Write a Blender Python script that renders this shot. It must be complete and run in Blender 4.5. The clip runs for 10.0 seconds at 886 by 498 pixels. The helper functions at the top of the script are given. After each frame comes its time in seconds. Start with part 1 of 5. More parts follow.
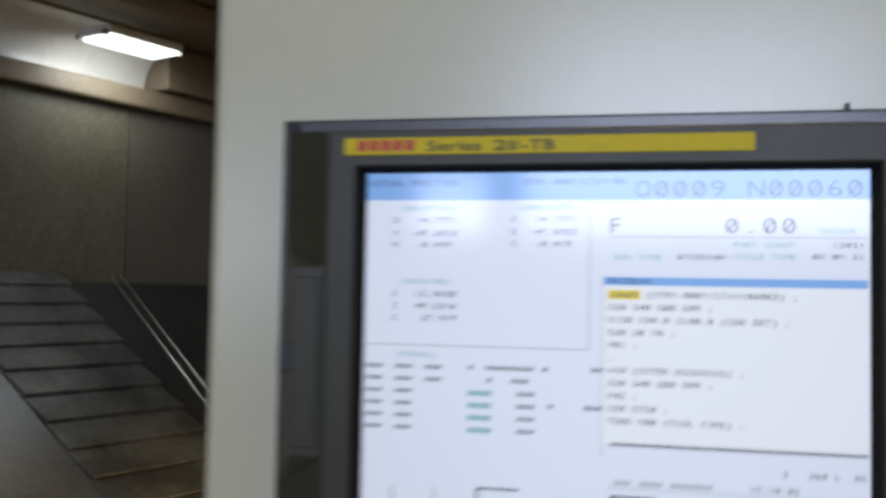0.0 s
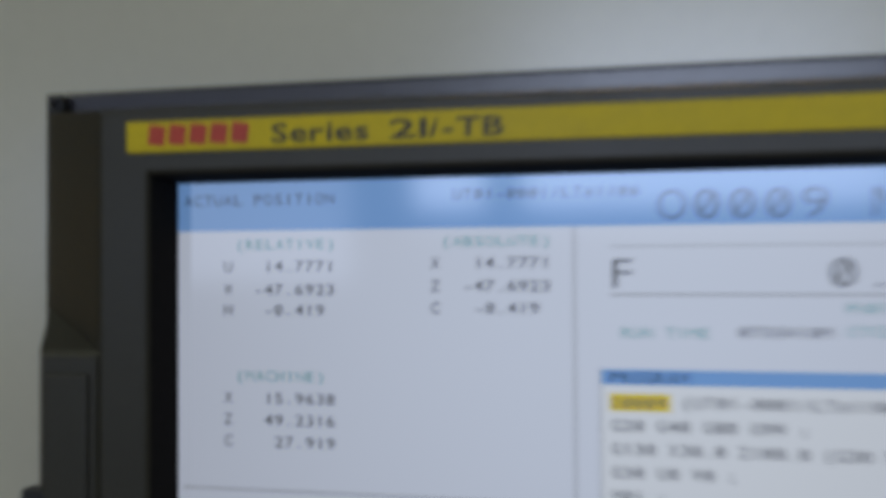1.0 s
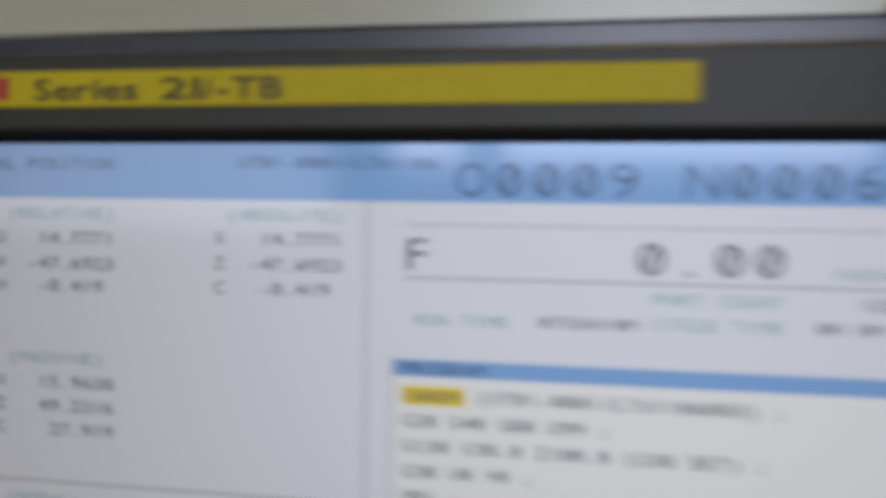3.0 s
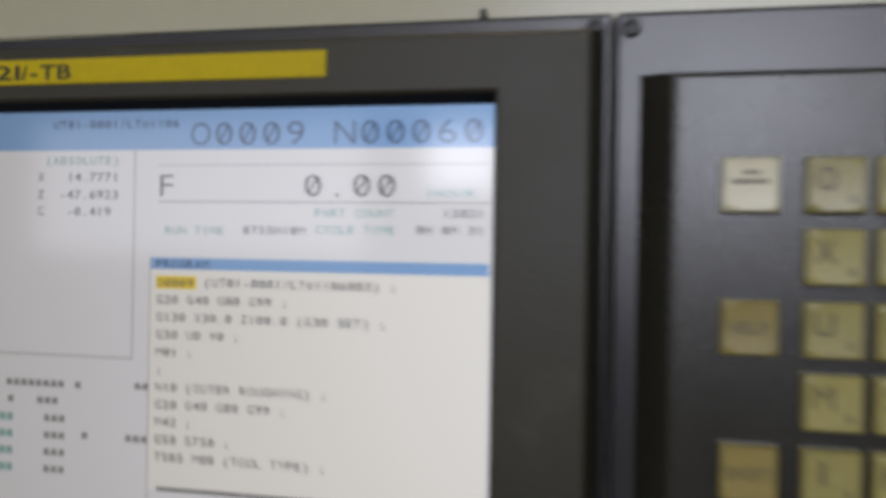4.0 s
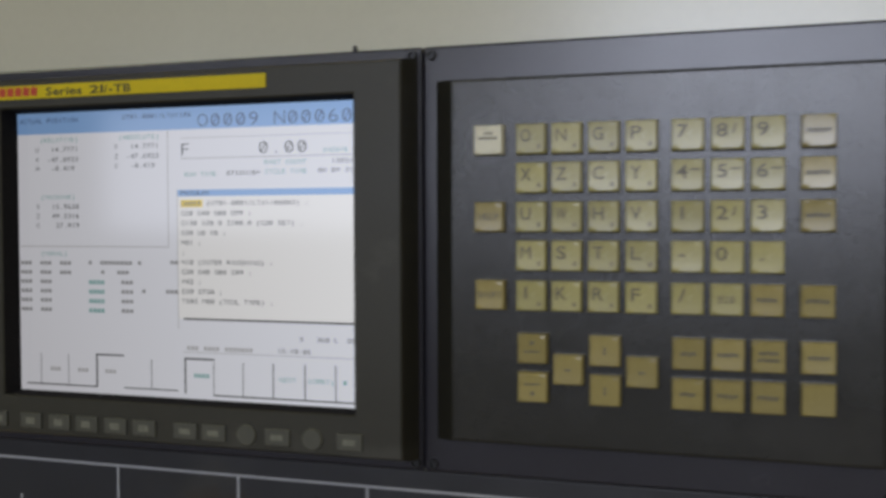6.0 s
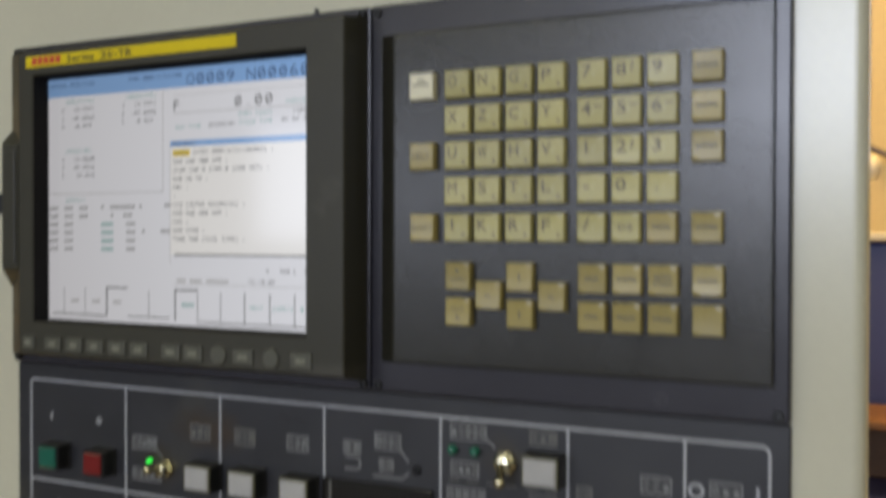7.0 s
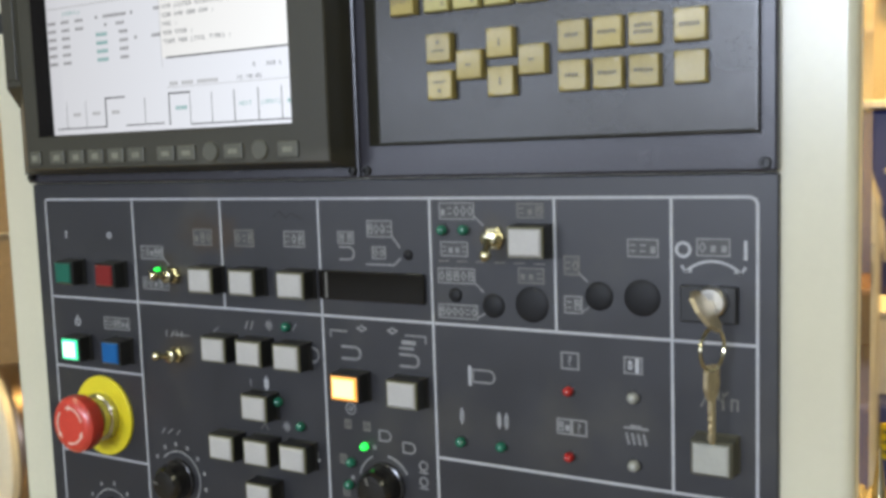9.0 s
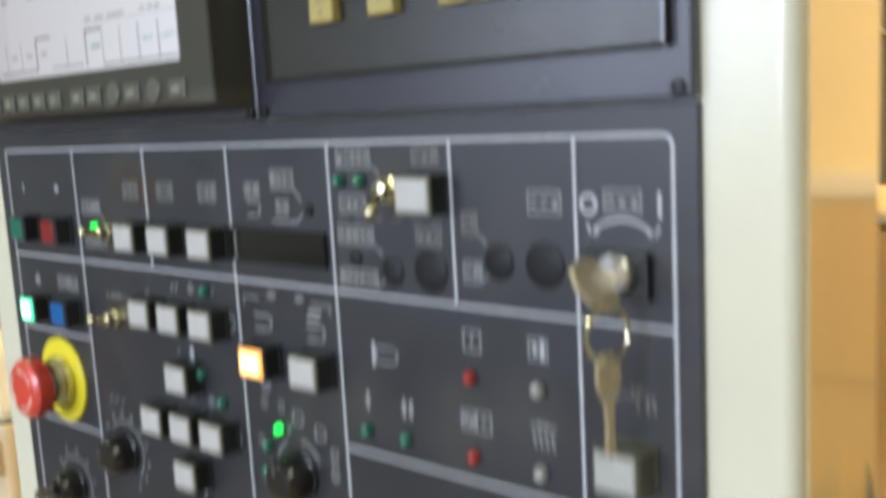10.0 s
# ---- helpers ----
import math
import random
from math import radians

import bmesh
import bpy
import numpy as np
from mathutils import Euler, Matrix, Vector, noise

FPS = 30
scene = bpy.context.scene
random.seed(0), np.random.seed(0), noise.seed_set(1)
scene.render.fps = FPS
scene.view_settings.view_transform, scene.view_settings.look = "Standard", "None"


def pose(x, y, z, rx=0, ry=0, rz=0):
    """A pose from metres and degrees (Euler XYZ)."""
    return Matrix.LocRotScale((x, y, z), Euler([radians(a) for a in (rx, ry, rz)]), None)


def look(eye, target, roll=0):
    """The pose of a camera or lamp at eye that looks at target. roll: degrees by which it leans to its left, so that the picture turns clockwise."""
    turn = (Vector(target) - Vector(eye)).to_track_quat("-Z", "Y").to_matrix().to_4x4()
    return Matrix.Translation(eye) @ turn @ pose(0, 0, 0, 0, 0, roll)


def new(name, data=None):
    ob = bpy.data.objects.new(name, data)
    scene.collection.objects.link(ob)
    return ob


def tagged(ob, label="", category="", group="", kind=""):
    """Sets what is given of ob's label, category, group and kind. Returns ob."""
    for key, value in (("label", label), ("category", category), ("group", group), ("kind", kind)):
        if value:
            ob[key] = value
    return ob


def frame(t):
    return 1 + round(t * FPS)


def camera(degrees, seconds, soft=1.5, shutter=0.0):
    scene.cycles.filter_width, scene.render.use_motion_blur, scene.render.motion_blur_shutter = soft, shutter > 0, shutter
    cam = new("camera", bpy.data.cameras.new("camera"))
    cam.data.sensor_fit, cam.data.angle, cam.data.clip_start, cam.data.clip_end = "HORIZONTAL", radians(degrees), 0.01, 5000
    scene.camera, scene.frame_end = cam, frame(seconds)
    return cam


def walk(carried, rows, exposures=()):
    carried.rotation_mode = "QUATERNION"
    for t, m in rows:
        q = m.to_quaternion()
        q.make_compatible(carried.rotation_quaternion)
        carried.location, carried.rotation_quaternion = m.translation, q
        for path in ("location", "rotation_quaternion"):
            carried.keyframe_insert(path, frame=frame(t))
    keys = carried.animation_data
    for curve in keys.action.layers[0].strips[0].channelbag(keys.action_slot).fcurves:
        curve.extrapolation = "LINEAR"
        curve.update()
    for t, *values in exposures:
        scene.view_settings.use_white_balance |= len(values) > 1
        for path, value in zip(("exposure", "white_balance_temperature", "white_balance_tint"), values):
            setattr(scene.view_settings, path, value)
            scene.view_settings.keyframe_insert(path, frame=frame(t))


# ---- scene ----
cam = camera(49.3, 10.0, soft=3.3, shutter=0.9)
cam.data.dof.use_dof, cam.data.dof.focus_distance, cam.data.dof.aperture_fstop = True, 0.68, 17.0
PATH = [
    (0, 0.1246, -0.4348, 1.5478, 12.06, 2.60, -1.04),
    (0.2, 0.1451, -0.4001, 1.5512, 13.05, 2.53, -1.75),
    (0.5, 0.1593, -0.3487, 1.5565, 15.46, 2.48, -1.91),
    (0.8, 0.1356, -0.2774, 1.5733, 13.47, 2.27, -0.52),
    (1, 0.1169, -0.2406, 1.5799, 12.19, 1.06, 0.31),
    (1.2, 0.1015, -0.2151, 1.5805, 11.24, 0.45, 0.02),
    (1.5, 0.0872, -0.1901, 1.5860, 10.44, -0.11, -0.82),
    (1.8, 0.0845, -0.1757, 1.5863, 10.44, 0.23, -1.08),
    (2, 0.0892, -0.1748, 1.5863, 10.44, 1.14, -0.95),
    (2.2, 0.0983, -0.1792, 1.5856, 11.03, 1.11, -0.80),
    (2.5, 0.1120, -0.1890, 1.5835, 11.86, 0.53, -1.09),
    (2.8, 0.1353, -0.2024, 1.5841, 11.15, -0.70, -0.88),
    (3, 0.1546, -0.2113, 1.5861, 11.15, -1.89, -0.83),
    (3.2, 0.1748, -0.2205, 1.5791, 10.77, -1.23, -0.87),
    (4.3, 0.2923, -0.3125, 1.5557, 14.33, -0.01, -0.96),
    (4.5, 0.3065, -0.3346, 1.5528, 14.05, -0.29, -0.71),
    (4.8, 0.3167, -0.3782, 1.5534, 13.63, -0.62, 0.31),
    (5, 0.3225, -0.4087, 1.5502, 13.01, -1.62, 0.07),
    (5.2, 0.3329, -0.4406, 1.5472, 13.88, -2.11, 0.37),
    (5.5, 0.3511, -0.4645, 1.5399, 14.09, -2.35, 0.01),
    (5.7, 0.3693, -0.4753, 1.5400, 14.98, -2.22, 0.14),
    (6.8, 0.5078, -0.4837, 1.5088, 24.60, -0.12, -0.48),
    (7, 0.5275, -0.4838, 1.4958, 26.15, -0.68, -0.14),
    (7.2, 0.5409, -0.4812, 1.4850, 27.31, -1.62, 0.20),
    (7.5, 0.5552, -0.4790, 1.4727, 28.88, -2.81, 0.28),
    (7.8, 0.5702, -0.4789, 1.4645, 30.59, -2.96, 0.37),
    (8, 0.5730, -0.4765, 1.4577, 30.68, -3.20, 0.57),
    (8.2, 0.5701, -0.4722, 1.4528, 29.61, -3.78, 0.76),
    (8.5, 0.5599, -0.4754, 1.4442, 28.57, -4.70, 1.19),
    (8.8, 0.5572, -0.4687, 1.4271, 28.78, -5.70, 2.17),
    (9, 0.5645, -0.4548, 1.4213, 30.31, -5.81, 1.85),
    (9.2, 0.5843, -0.4316, 1.4189, 32.67, -5.98, 2.09),
    (9.5, 0.6130, -0.3946, 1.4129, 35.38, -7.09, 1.87),
    (9.7, 0.6253, -0.3620, 1.4071, 37.65, -9.01, 1.87),
    (9.9, 0.6266, -0.3269, 1.4052, 39.30, -9.06, 2.89),
    (10, 0.6242, -0.3043, 1.4087, 40.81, -8.32, 3.09),
]
walk(cam, [(t, pose(x, y, z, 90 + pitch, roll, yaw)) for t, x, y, z, yaw, pitch, roll in PATH],
     exposures=[(0, -0.75, 5950, 8), (0.5, -1.2, 5850, 6), (1, -1.3, 5900, 6), (1.5, -1.2, 6050, 7), (2, -1.1, 6250, 7), (3, -1.12, 6450, 8), (4.3, -0.88, 7000, 7), (5.5, -0.98, 6550, 7), (6.8, -0.42, 6600, 6),
                (7.5, -0.3, 6550, 5), (8.5, 0.1, 6450, 4), (9.3, 0.55, 6200, 4), (10, 0.8, 6050, 5)])


# ---- light ----
world = bpy.data.worlds.new("world")
scene.world = world
world.use_nodes = True
world.node_tree.nodes["Background"].inputs[0].default_value = (0.80, 0.86, 1.0, 1)
world.node_tree.nodes["Background"].inputs[1].default_value = 0.6

def area(name, at, target, sx, sy, watts, colour):
    data = bpy.data.lights.new(name, "AREA")
    data.shape, data.size, data.size_y, data.energy, data.color = "RECTANGLE", sx, sy, watts, colour
    ob = new(name, data)
    ob.matrix_world = look(at, target)
    return ob

HALL_LAMPS = [(-2.4, -2.6), (3.0, -2.6), (-2.4, -6.6), (3.0, -6.6)]
TUBE, DAY, WARM = (1.0, 0.94, 0.66), (0.77, 0.81, 1.0), (1.0, 0.62, 0.21)
for lx, ly in HALL_LAMPS:
    area("hall_light", (lx, ly, 4.28), (lx, ly, 0), 0.5, 2.4, 18, TUBE)
# daylight through the high window band behind the camera
area("window_light", (0.6, -8.97, 3.1), (0.6, 0, 2.2), 3.4, 1.9, 450, DAY)
area("window_light", (-1.8, -8.97, 2.45), (-1.8, 0, 2.2), 0.7, 0.6, 30, DAY)
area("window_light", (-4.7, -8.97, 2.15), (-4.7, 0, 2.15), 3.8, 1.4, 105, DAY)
area("warm_light", (1.3, 1.9, 3.92), (1.0, 1.9, 0), 1.2, 0.4, 80, WARM)
area("warm_light", (0.2, 0.75, 4.12), (0.1, 0.75, 0), 1.2, 0.3, 150, WARM)
area("work_light", (-0.950, 1.388, 2.012), (-1.26, 1.61, 1.56), 0.2, 0.06, 0.75, (1.0, 0.98, 0.92))


# ---- materials ----
def material(name, colour, rough=0.5, metal=0.0, vary=0.12, scale=30.0, fine=400.0, bump=0.0, coat=0.0, emit=None, strength=0.0,
             spec=0.5, stain_soft=0.2, gloss_vary=0.08, rnd=0.0, stain=None, stain_scale=9.0, stain_from=0.6):
    m = bpy.data.materials.new(name)
    m.use_nodes = True
    nt = m.node_tree
    b = nt.nodes["Principled BSDF"]
    b.inputs["Roughness"].default_value, b.inputs["Metallic"].default_value = rough, metal
    b.inputs["Specular IOR Level"].default_value = spec
    b.inputs["Coat Weight"].default_value, b.inputs["Coat Roughness"].default_value = coat, 0.12
    co = nt.nodes.new("ShaderNodeTexCoord")
    n1, n2 = nt.nodes.new("ShaderNodeTexNoise"), nt.nodes.new("ShaderNodeTexNoise")
    n1.inputs["Scale"].default_value, n2.inputs["Scale"].default_value = scale, fine
    n1.inputs["Detail"].default_value = 4
    for n in (n1, n2):
        nt.links.new(co.outputs["Object"], n.inputs["Vector"])
    add = nt.nodes.new("ShaderNodeMath")
    add.operation = "ADD"
    nt.links.new(n1.outputs["Fac"], add.inputs[0])
    nt.links.new(n2.outputs["Fac"], add.inputs[1])
    ramp = nt.nodes.new("ShaderNodeMapRange")
    ramp.inputs["From Min"].default_value, ramp.inputs["From Max"].default_value = 0.4, 1.6
    ramp.interpolation_type = "SMOOTHSTEP"
    ramp.inputs["To Min"].default_value, ramp.inputs["To Max"].default_value = 1 - vary, 1 + vary
    nt.links.new(add.outputs[0], ramp.inputs["Value"])
    value = ramp.outputs[0]
    if rnd:
        info = nt.nodes.new("ShaderNodeObjectInfo")
        r2 = nt.nodes.new("ShaderNodeMapRange")
        r2.inputs["To Min"].default_value, r2.inputs["To Max"].default_value = 1 - rnd, 1 + rnd * 0.5
        nt.links.new(info.outputs["Random"], r2.inputs["Value"])
        mul = nt.nodes.new("ShaderNodeMath")
        mul.operation = "MULTIPLY"
        nt.links.new(value, mul.inputs[0])
        nt.links.new(r2.outputs[0], mul.inputs[1])
        value = mul.outputs[0]
    tint = nt.nodes.new("ShaderNodeVectorMath")
    tint.operation = "SCALE"
    tint.inputs[0].default_value = colour
    nt.links.new(value, tint.inputs["Scale"])
    out = tint.outputs[0]
    if stain:
        n3 = nt.nodes.new("ShaderNodeTexNoise")
        n3.inputs["Scale"].default_value, n3.inputs["Detail"].default_value = stain_scale, 6
        nt.links.new(co.outputs["Object"], n3.inputs["Vector"])
        r3 = nt.nodes.new("ShaderNodeMapRange")
        r3.inputs["From Min"].default_value, r3.inputs["From Max"].default_value = stain_from, stain_from + stain_soft
        r3.inputs["To Max"].default_value = 0.6
        r3.interpolation_type = "SMOOTHSTEP"
        nt.links.new(n3.outputs["Fac"], r3.inputs["Value"])
        mix = nt.nodes.new("ShaderNodeMix")
        mix.data_type = "RGBA"
        nt.links.new(r3.outputs[0], mix.inputs["Factor"])
        nt.links.new(out, mix.inputs["A"])
        mix.inputs["B"].default_value = (*stain, 1)
        out = mix.outputs["Result"]
    nt.links.new(out, b.inputs["Base Color"])
    rr = nt.nodes.new("ShaderNodeMapRange")
    rr.inputs["To Min"].default_value, rr.inputs["To Max"].default_value = max(0.02, rough - gloss_vary), min(1, rough + gloss_vary)
    nt.links.new(n1.outputs["Fac"], rr.inputs["Value"])
    nt.links.new(rr.outputs[0], b.inputs["Roughness"])
    if bump:
        bp = nt.nodes.new("ShaderNodeBump")
        bp.inputs["Strength"].default_value, bp.inputs["Distance"].default_value = bump, 0.0004
        nt.links.new(n2.outputs["Fac"], bp.inputs["Height"])
        nt.links.new(bp.outputs[0], b.inputs["Normal"])
    if emit:
        b.inputs["Emission Color"].default_value, b.inputs["Emission Strength"].default_value = (*emit, 1), strength
    return m


M = dict(
    housing=material("cream_enamel", (0.575, 0.56, 0.43), 0.25, vary=0.04, scale=14, fine=260, spec=0.7, gloss_vary=0.0, stain=(0.50, 0.46, 0.34), stain_scale=3, stain_from=0.3, stain_soft=0.5),
    side_gloss=material("glossy_cream_enamel", (0.60, 0.50, 0.29), 0.1, vary=0.04, scale=14, fine=260, spec=0.7, coat=0.3),
    bezel=material("olive_grey_plastic", (0.037, 0.0345, 0.023), 0.42, spec=0.4, vary=0.12, fine=900, bump=0.25, stain=(0.085, 0.08, 0.065), stain_scale=30),
    frame=material("blue_grey_enamel", (0.024, 0.0225, 0.029), 0.26, coat=0.0, spec=0.6, gloss_vary=0.03, vary=0.1, fine=900, bump=0.2),
    plate=material("grey_membrane", (0.019, 0.0178, 0.0125), 0.25, spec=0.6, vary=0.1, fine=1200, bump=0.2, stain=(0.028, 0.026, 0.019), stain_scale=18, stain_from=0.54, gloss_vary=0.05),
    panel=material("dark_grey_panel_film", (0.023, 0.023, 0.026), 0.37, spec=0.55, vary=0.14, fine=1300, bump=0.25, stain=(0.050, 0.047, 0.038), stain_scale=14, stain_from=0.52, gloss_vary=0.12),
    ink=material("white_print", (0.37, 0.375, 0.385), 0.6, vary=0.15, scale=120),
    ink_worn=material("worn_white_print", (0.20, 0.20, 0.20), 0.6, vary=0.3, scale=150),
    ink_faint=material("grey_worn_print", (0.135, 0.13, 0.115), 0.6, vary=0.25, scale=150),
    ink_ground=material("thin_grey_print", (0.050, 0.050, 0.050), 0.5, vary=0.35, scale=260, fine=900),
    black=material("black_plastic", (0.012, 0.012, 0.012), 0.4, vary=0.2, fine=900, bump=0.2),
    matte_black=material("matte_black_rim", (0.018, 0.017, 0.018), 0.85, vary=0.2, spec=0.1),
    knob=material("glossy_black_knob", (0.010, 0.009, 0.008), 0.2, vary=0.2, fine=900, coat=0.4),
    hole=material("dark_hole_plug", (0.010, 0.010, 0.011), 0.55, vary=0.2, spec=0.25),
    ivory=material("ivory_key", (0.42, 0.375, 0.145), 0.25, spec=0.5, vary=0.08, scale=90, rnd=0.16, stain=(0.34, 0.30, 0.14), stain_scale=70),
    tan=material("tan_key", (0.34, 0.275, 0.095), 0.22, spec=0.5, vary=0.08, scale=90, rnd=0.16, stain=(0.26, 0.205, 0.08), stain_scale=70),
    cream_key=material("bright_ivory_key", (0.70, 0.66, 0.48), 0.28, vary=0.06, scale=90),
    legend=material("grey_key_print", (0.15, 0.13, 0.08), 0.35, spec=0.3, vary=0.2, scale=200),
    yellow=material("yellow_label", (0.66, 0.51, 0.008), 0.5, spec=0.25, vary=0.08, scale=60, bump=0.1),
    yellow_ring=material("yellow_ring", (0.66, 0.56, 0.02), 0.4, vary=0.08),
    red_print=material("red_print", (0.50, 0.05, 0.02), 0.5),
    dark_print=material("olive_black_print", (0.06, 0.05, 0.01), 0.5),
    red=material("red_mushroom_plastic", (0.52, 0.05, 0.03), 0.32, vary=0.12, coat=0.3),
    white_arrow=material("pale_arrow_print", (0.68, 0.45, 0.36), 0.5),
    steel=material("brushed_steel", (0.55, 0.54, 0.50), 0.3, 1.0, scale=60, fine=700, bump=0.15),
    brass=material("worn_nickel_brass", (0.66, 0.61, 0.42), 0.18, 1.0, vary=0.2, scale=80),
    key_metal=material("dull_key_metal", (0.44, 0.37, 0.23), 0.46, 0.7, vary=0.2, scale=200),
    lens_white=material("white_button_lens", (0.40, 0.39, 0.37), 0.35, vary=0.06, scale=90, stain=(0.34, 0.33, 0.29), stain_scale=120),
    lens_grey=material("grey_green_button_lens", (0.33, 0.33, 0.295), 0.35, vary=0.08, scale=90),
    lens_green=material("dark_green_lens", (0.01, 0.10, 0.065), 0.3),
    lens_red=material("red_lens", (0.16, 0.009, 0.008), 0.3),
    lens_blue=material("blue_lens", (0.006, 0.085, 0.26), 0.3),
    lit_green=material("lit_green_lens", (0.1, 0.6, 0.35), 0.3, emit=(0.05, 0.85, 0.32), strength=0.9),
    lit_orange=material("lit_orange_lens", (0.7, 0.4, 0.1), 0.3, emit=(1.0, 0.33, 0.05), strength=0.75),
    lit_green_core=material("lit_green_core", (0.5, 0.8, 0.6), 0.3, emit=(0.55, 1.0, 0.72), strength=1.3),
    lit_orange_core=material("lit_orange_core", (0.8, 0.6, 0.3), 0.3, emit=(1.0, 0.66, 0.24), strength=1.25),
    led_green=material("unlit_green_led", (0.02, 0.13, 0.08), 0.15, coat=0.5),
    led_red=material("unlit_red_led", (0.33, 0.018, 0.015), 0.15, coat=0.5),
    led_clear=material("clear_led", (0.27, 0.27, 0.235), 0.15, coat=0.5),
    led_on=material("lit_green_led", (0.05, 0.6, 0.1), 0.2, emit=(0.05, 1.0, 0.08), strength=1.3),
    display=material("smoked_display_window", (0.007, 0.006, 0.005), 0.1, vary=0.2, coat=0.4),
    softkey=material("soft_key_grey", (0.078, 0.076, 0.056), 0.4, vary=0.1),
    softmark=material("soft_key_pale", (0.17, 0.168, 0.122), 0.5, vary=0.2, scale=200),
)


def smudge(m, centre, size, colour, amount):
    """A soft uneven handling mark at one place of a surface."""
    nt = m.node_tree
    b = nt.nodes["Principled BSDF"]
    old = b.inputs["Base Color"].links[0].from_socket
    co, sb, ln = nt.nodes.new("ShaderNodeTexCoord"), nt.nodes.new("ShaderNodeVectorMath"), nt.nodes.new("ShaderNodeVectorMath")
    sb.operation, ln.operation = "SUBTRACT", "LENGTH"
    sb.inputs[1].default_value = centre
    nt.links.new(co.outputs["Object"], sb.inputs[0])
    sc = nt.nodes.new("ShaderNodeVectorMath")
    sc.operation = "MULTIPLY"
    sc.inputs[1].default_value = (1 / size[0], 0, 1 / size[1])
    nt.links.new(sb.outputs[0], sc.inputs[0])
    nt.links.new(sc.outputs[0], ln.inputs[0])
    no = nt.nodes.new("ShaderNodeTexNoise")
    no.inputs["Scale"].default_value, no.inputs["Detail"].default_value = 90, 5
    nt.links.new(co.outputs["Object"], no.inputs["Vector"])
    ad = nt.nodes.new("ShaderNodeMath")
    ad.operation = "ADD"
    nt.links.new(ln.outputs["Value"], ad.inputs[0])
    nt.links.new(no.outputs["Fac"], ad.inputs[1])
    mr = nt.nodes.new("ShaderNodeMapRange")
    mr.inputs["From Min"].default_value, mr.inputs["From Max"].default_value = 1.5, 0.7
    mr.inputs["To Max"].default_value = amount
    mr.interpolation_type = "SMOOTHSTEP"
    nt.links.new(ad.outputs[0], mr.inputs["Value"])
    mix = nt.nodes.new("ShaderNodeMix")
    mix.data_type = "RGBA"
    nt.links.new(mr.outputs[0], mix.inputs["Factor"])
    nt.links.new(old, mix.inputs["A"])
    mix.inputs["B"].default_value = (*colour, 1)
    nt.links.new(mix.outputs["Result"], b.inputs["Base Color"])


smudge(M["panel"], (-0.085, 0, 0.288), (0.036, 0.018), (0.034, 0.022, 0.012), 0.95)
smudge(M["panel"], (-0.128, 0, 0.262), (0.020, 0.018), (0.034, 0.024, 0.013), 0.8)
smudge(M["panel"], (-0.12, 0, 0.208), (0.02, 0.022), (0.034, 0.025, 0.015), 0.7)
smudge(M["panel"], (0.118, 0, 0.29), (0.018, 0.018), (0.036, 0.030, 0.020), 0.7)

smudge(M["plate"], (-0.0776, 0, 0.1722), (0.016, 0.015), (0.060, 0.060, 0.060), 0.7)
smudge(M["plate"], (0.075, 0, 0.035), (0.05, 0.02), (0.034, 0.032, 0.026), 0.5)
smudge(M["bezel"], (0.135, 0, 0.012), (0.03, 0.008), (0.075, 0.070, 0.055), 0.5)


SCREEN = 1.45
SLANT_TINT = (0.0087, 0.0058, 0.0038)   # added coat tint that imitates the lcd dimming and warming at a slant


def lit(name, colour):
    m = bpy.data.materials.new(name)
    m.use_nodes = True
    b = m.node_tree.nodes["Principled BSDF"]
    b.inputs["Base Color"].default_value = (0.012, 0.012, 0.014, 1)
    b.inputs["Roughness"].default_value = 0.17
    b.inputs["Coat Weight"].default_value, b.inputs["Coat Roughness"].default_value = 1.0, 0.10
    b.inputs["Coat IOR"].default_value, b.inputs["Coat Tint"].default_value = 1.5, (*SLANT_TINT, 1)
    b.inputs["Emission Color"].default_value = (*[c * SLANT_TINT[1] / k for c, k in zip(colour, SLANT_TINT)], 1)
    b.inputs["Emission Strength"].default_value = SCREEN / SLANT_TINT[1]
    return m


M["lcd"] = lit("lcd_pale", (0.86, 0.88, 1.0))
M["lcd_blue"] = lit("lcd_blue", (0.27, 0.47, 0.87))
M["lcd_yellow"] = lit("lcd_yellow", (0.95, 0.72, 0.06))
M["lcd_ink"] = lit("lcd_ink", (0.16, 0.16, 0.19))
M["lcd_navy"] = lit("lcd_navy", (0.055, 0.09, 0.22))
M["lcd_teal"] = lit("lcd_teal", (0.27, 0.49, 0.51))
M["lcd_line"] = lit("lcd_line", (0.48, 0.48, 0.52))
M["lcd_mid"] = lit("lcd_mid", (0.30, 0.30, 0.33))
M["lcd_dark"] = lit("lcd_dark_line", (0.05, 0.05, 0.06))
M["lcd_white"] = lit("lcd_white", (0.95, 0.95, 1.0))


# ---- builders ----
ORIGIN = {}

def thing(name, at, label, category, group="", kind=""):
    ob = new(name)
    ob.location = at
    ob.empty_display_size = 0.01
    ORIGIN[ob.name] = Vector(at)
    return tagged(ob, label, category, group, kind)


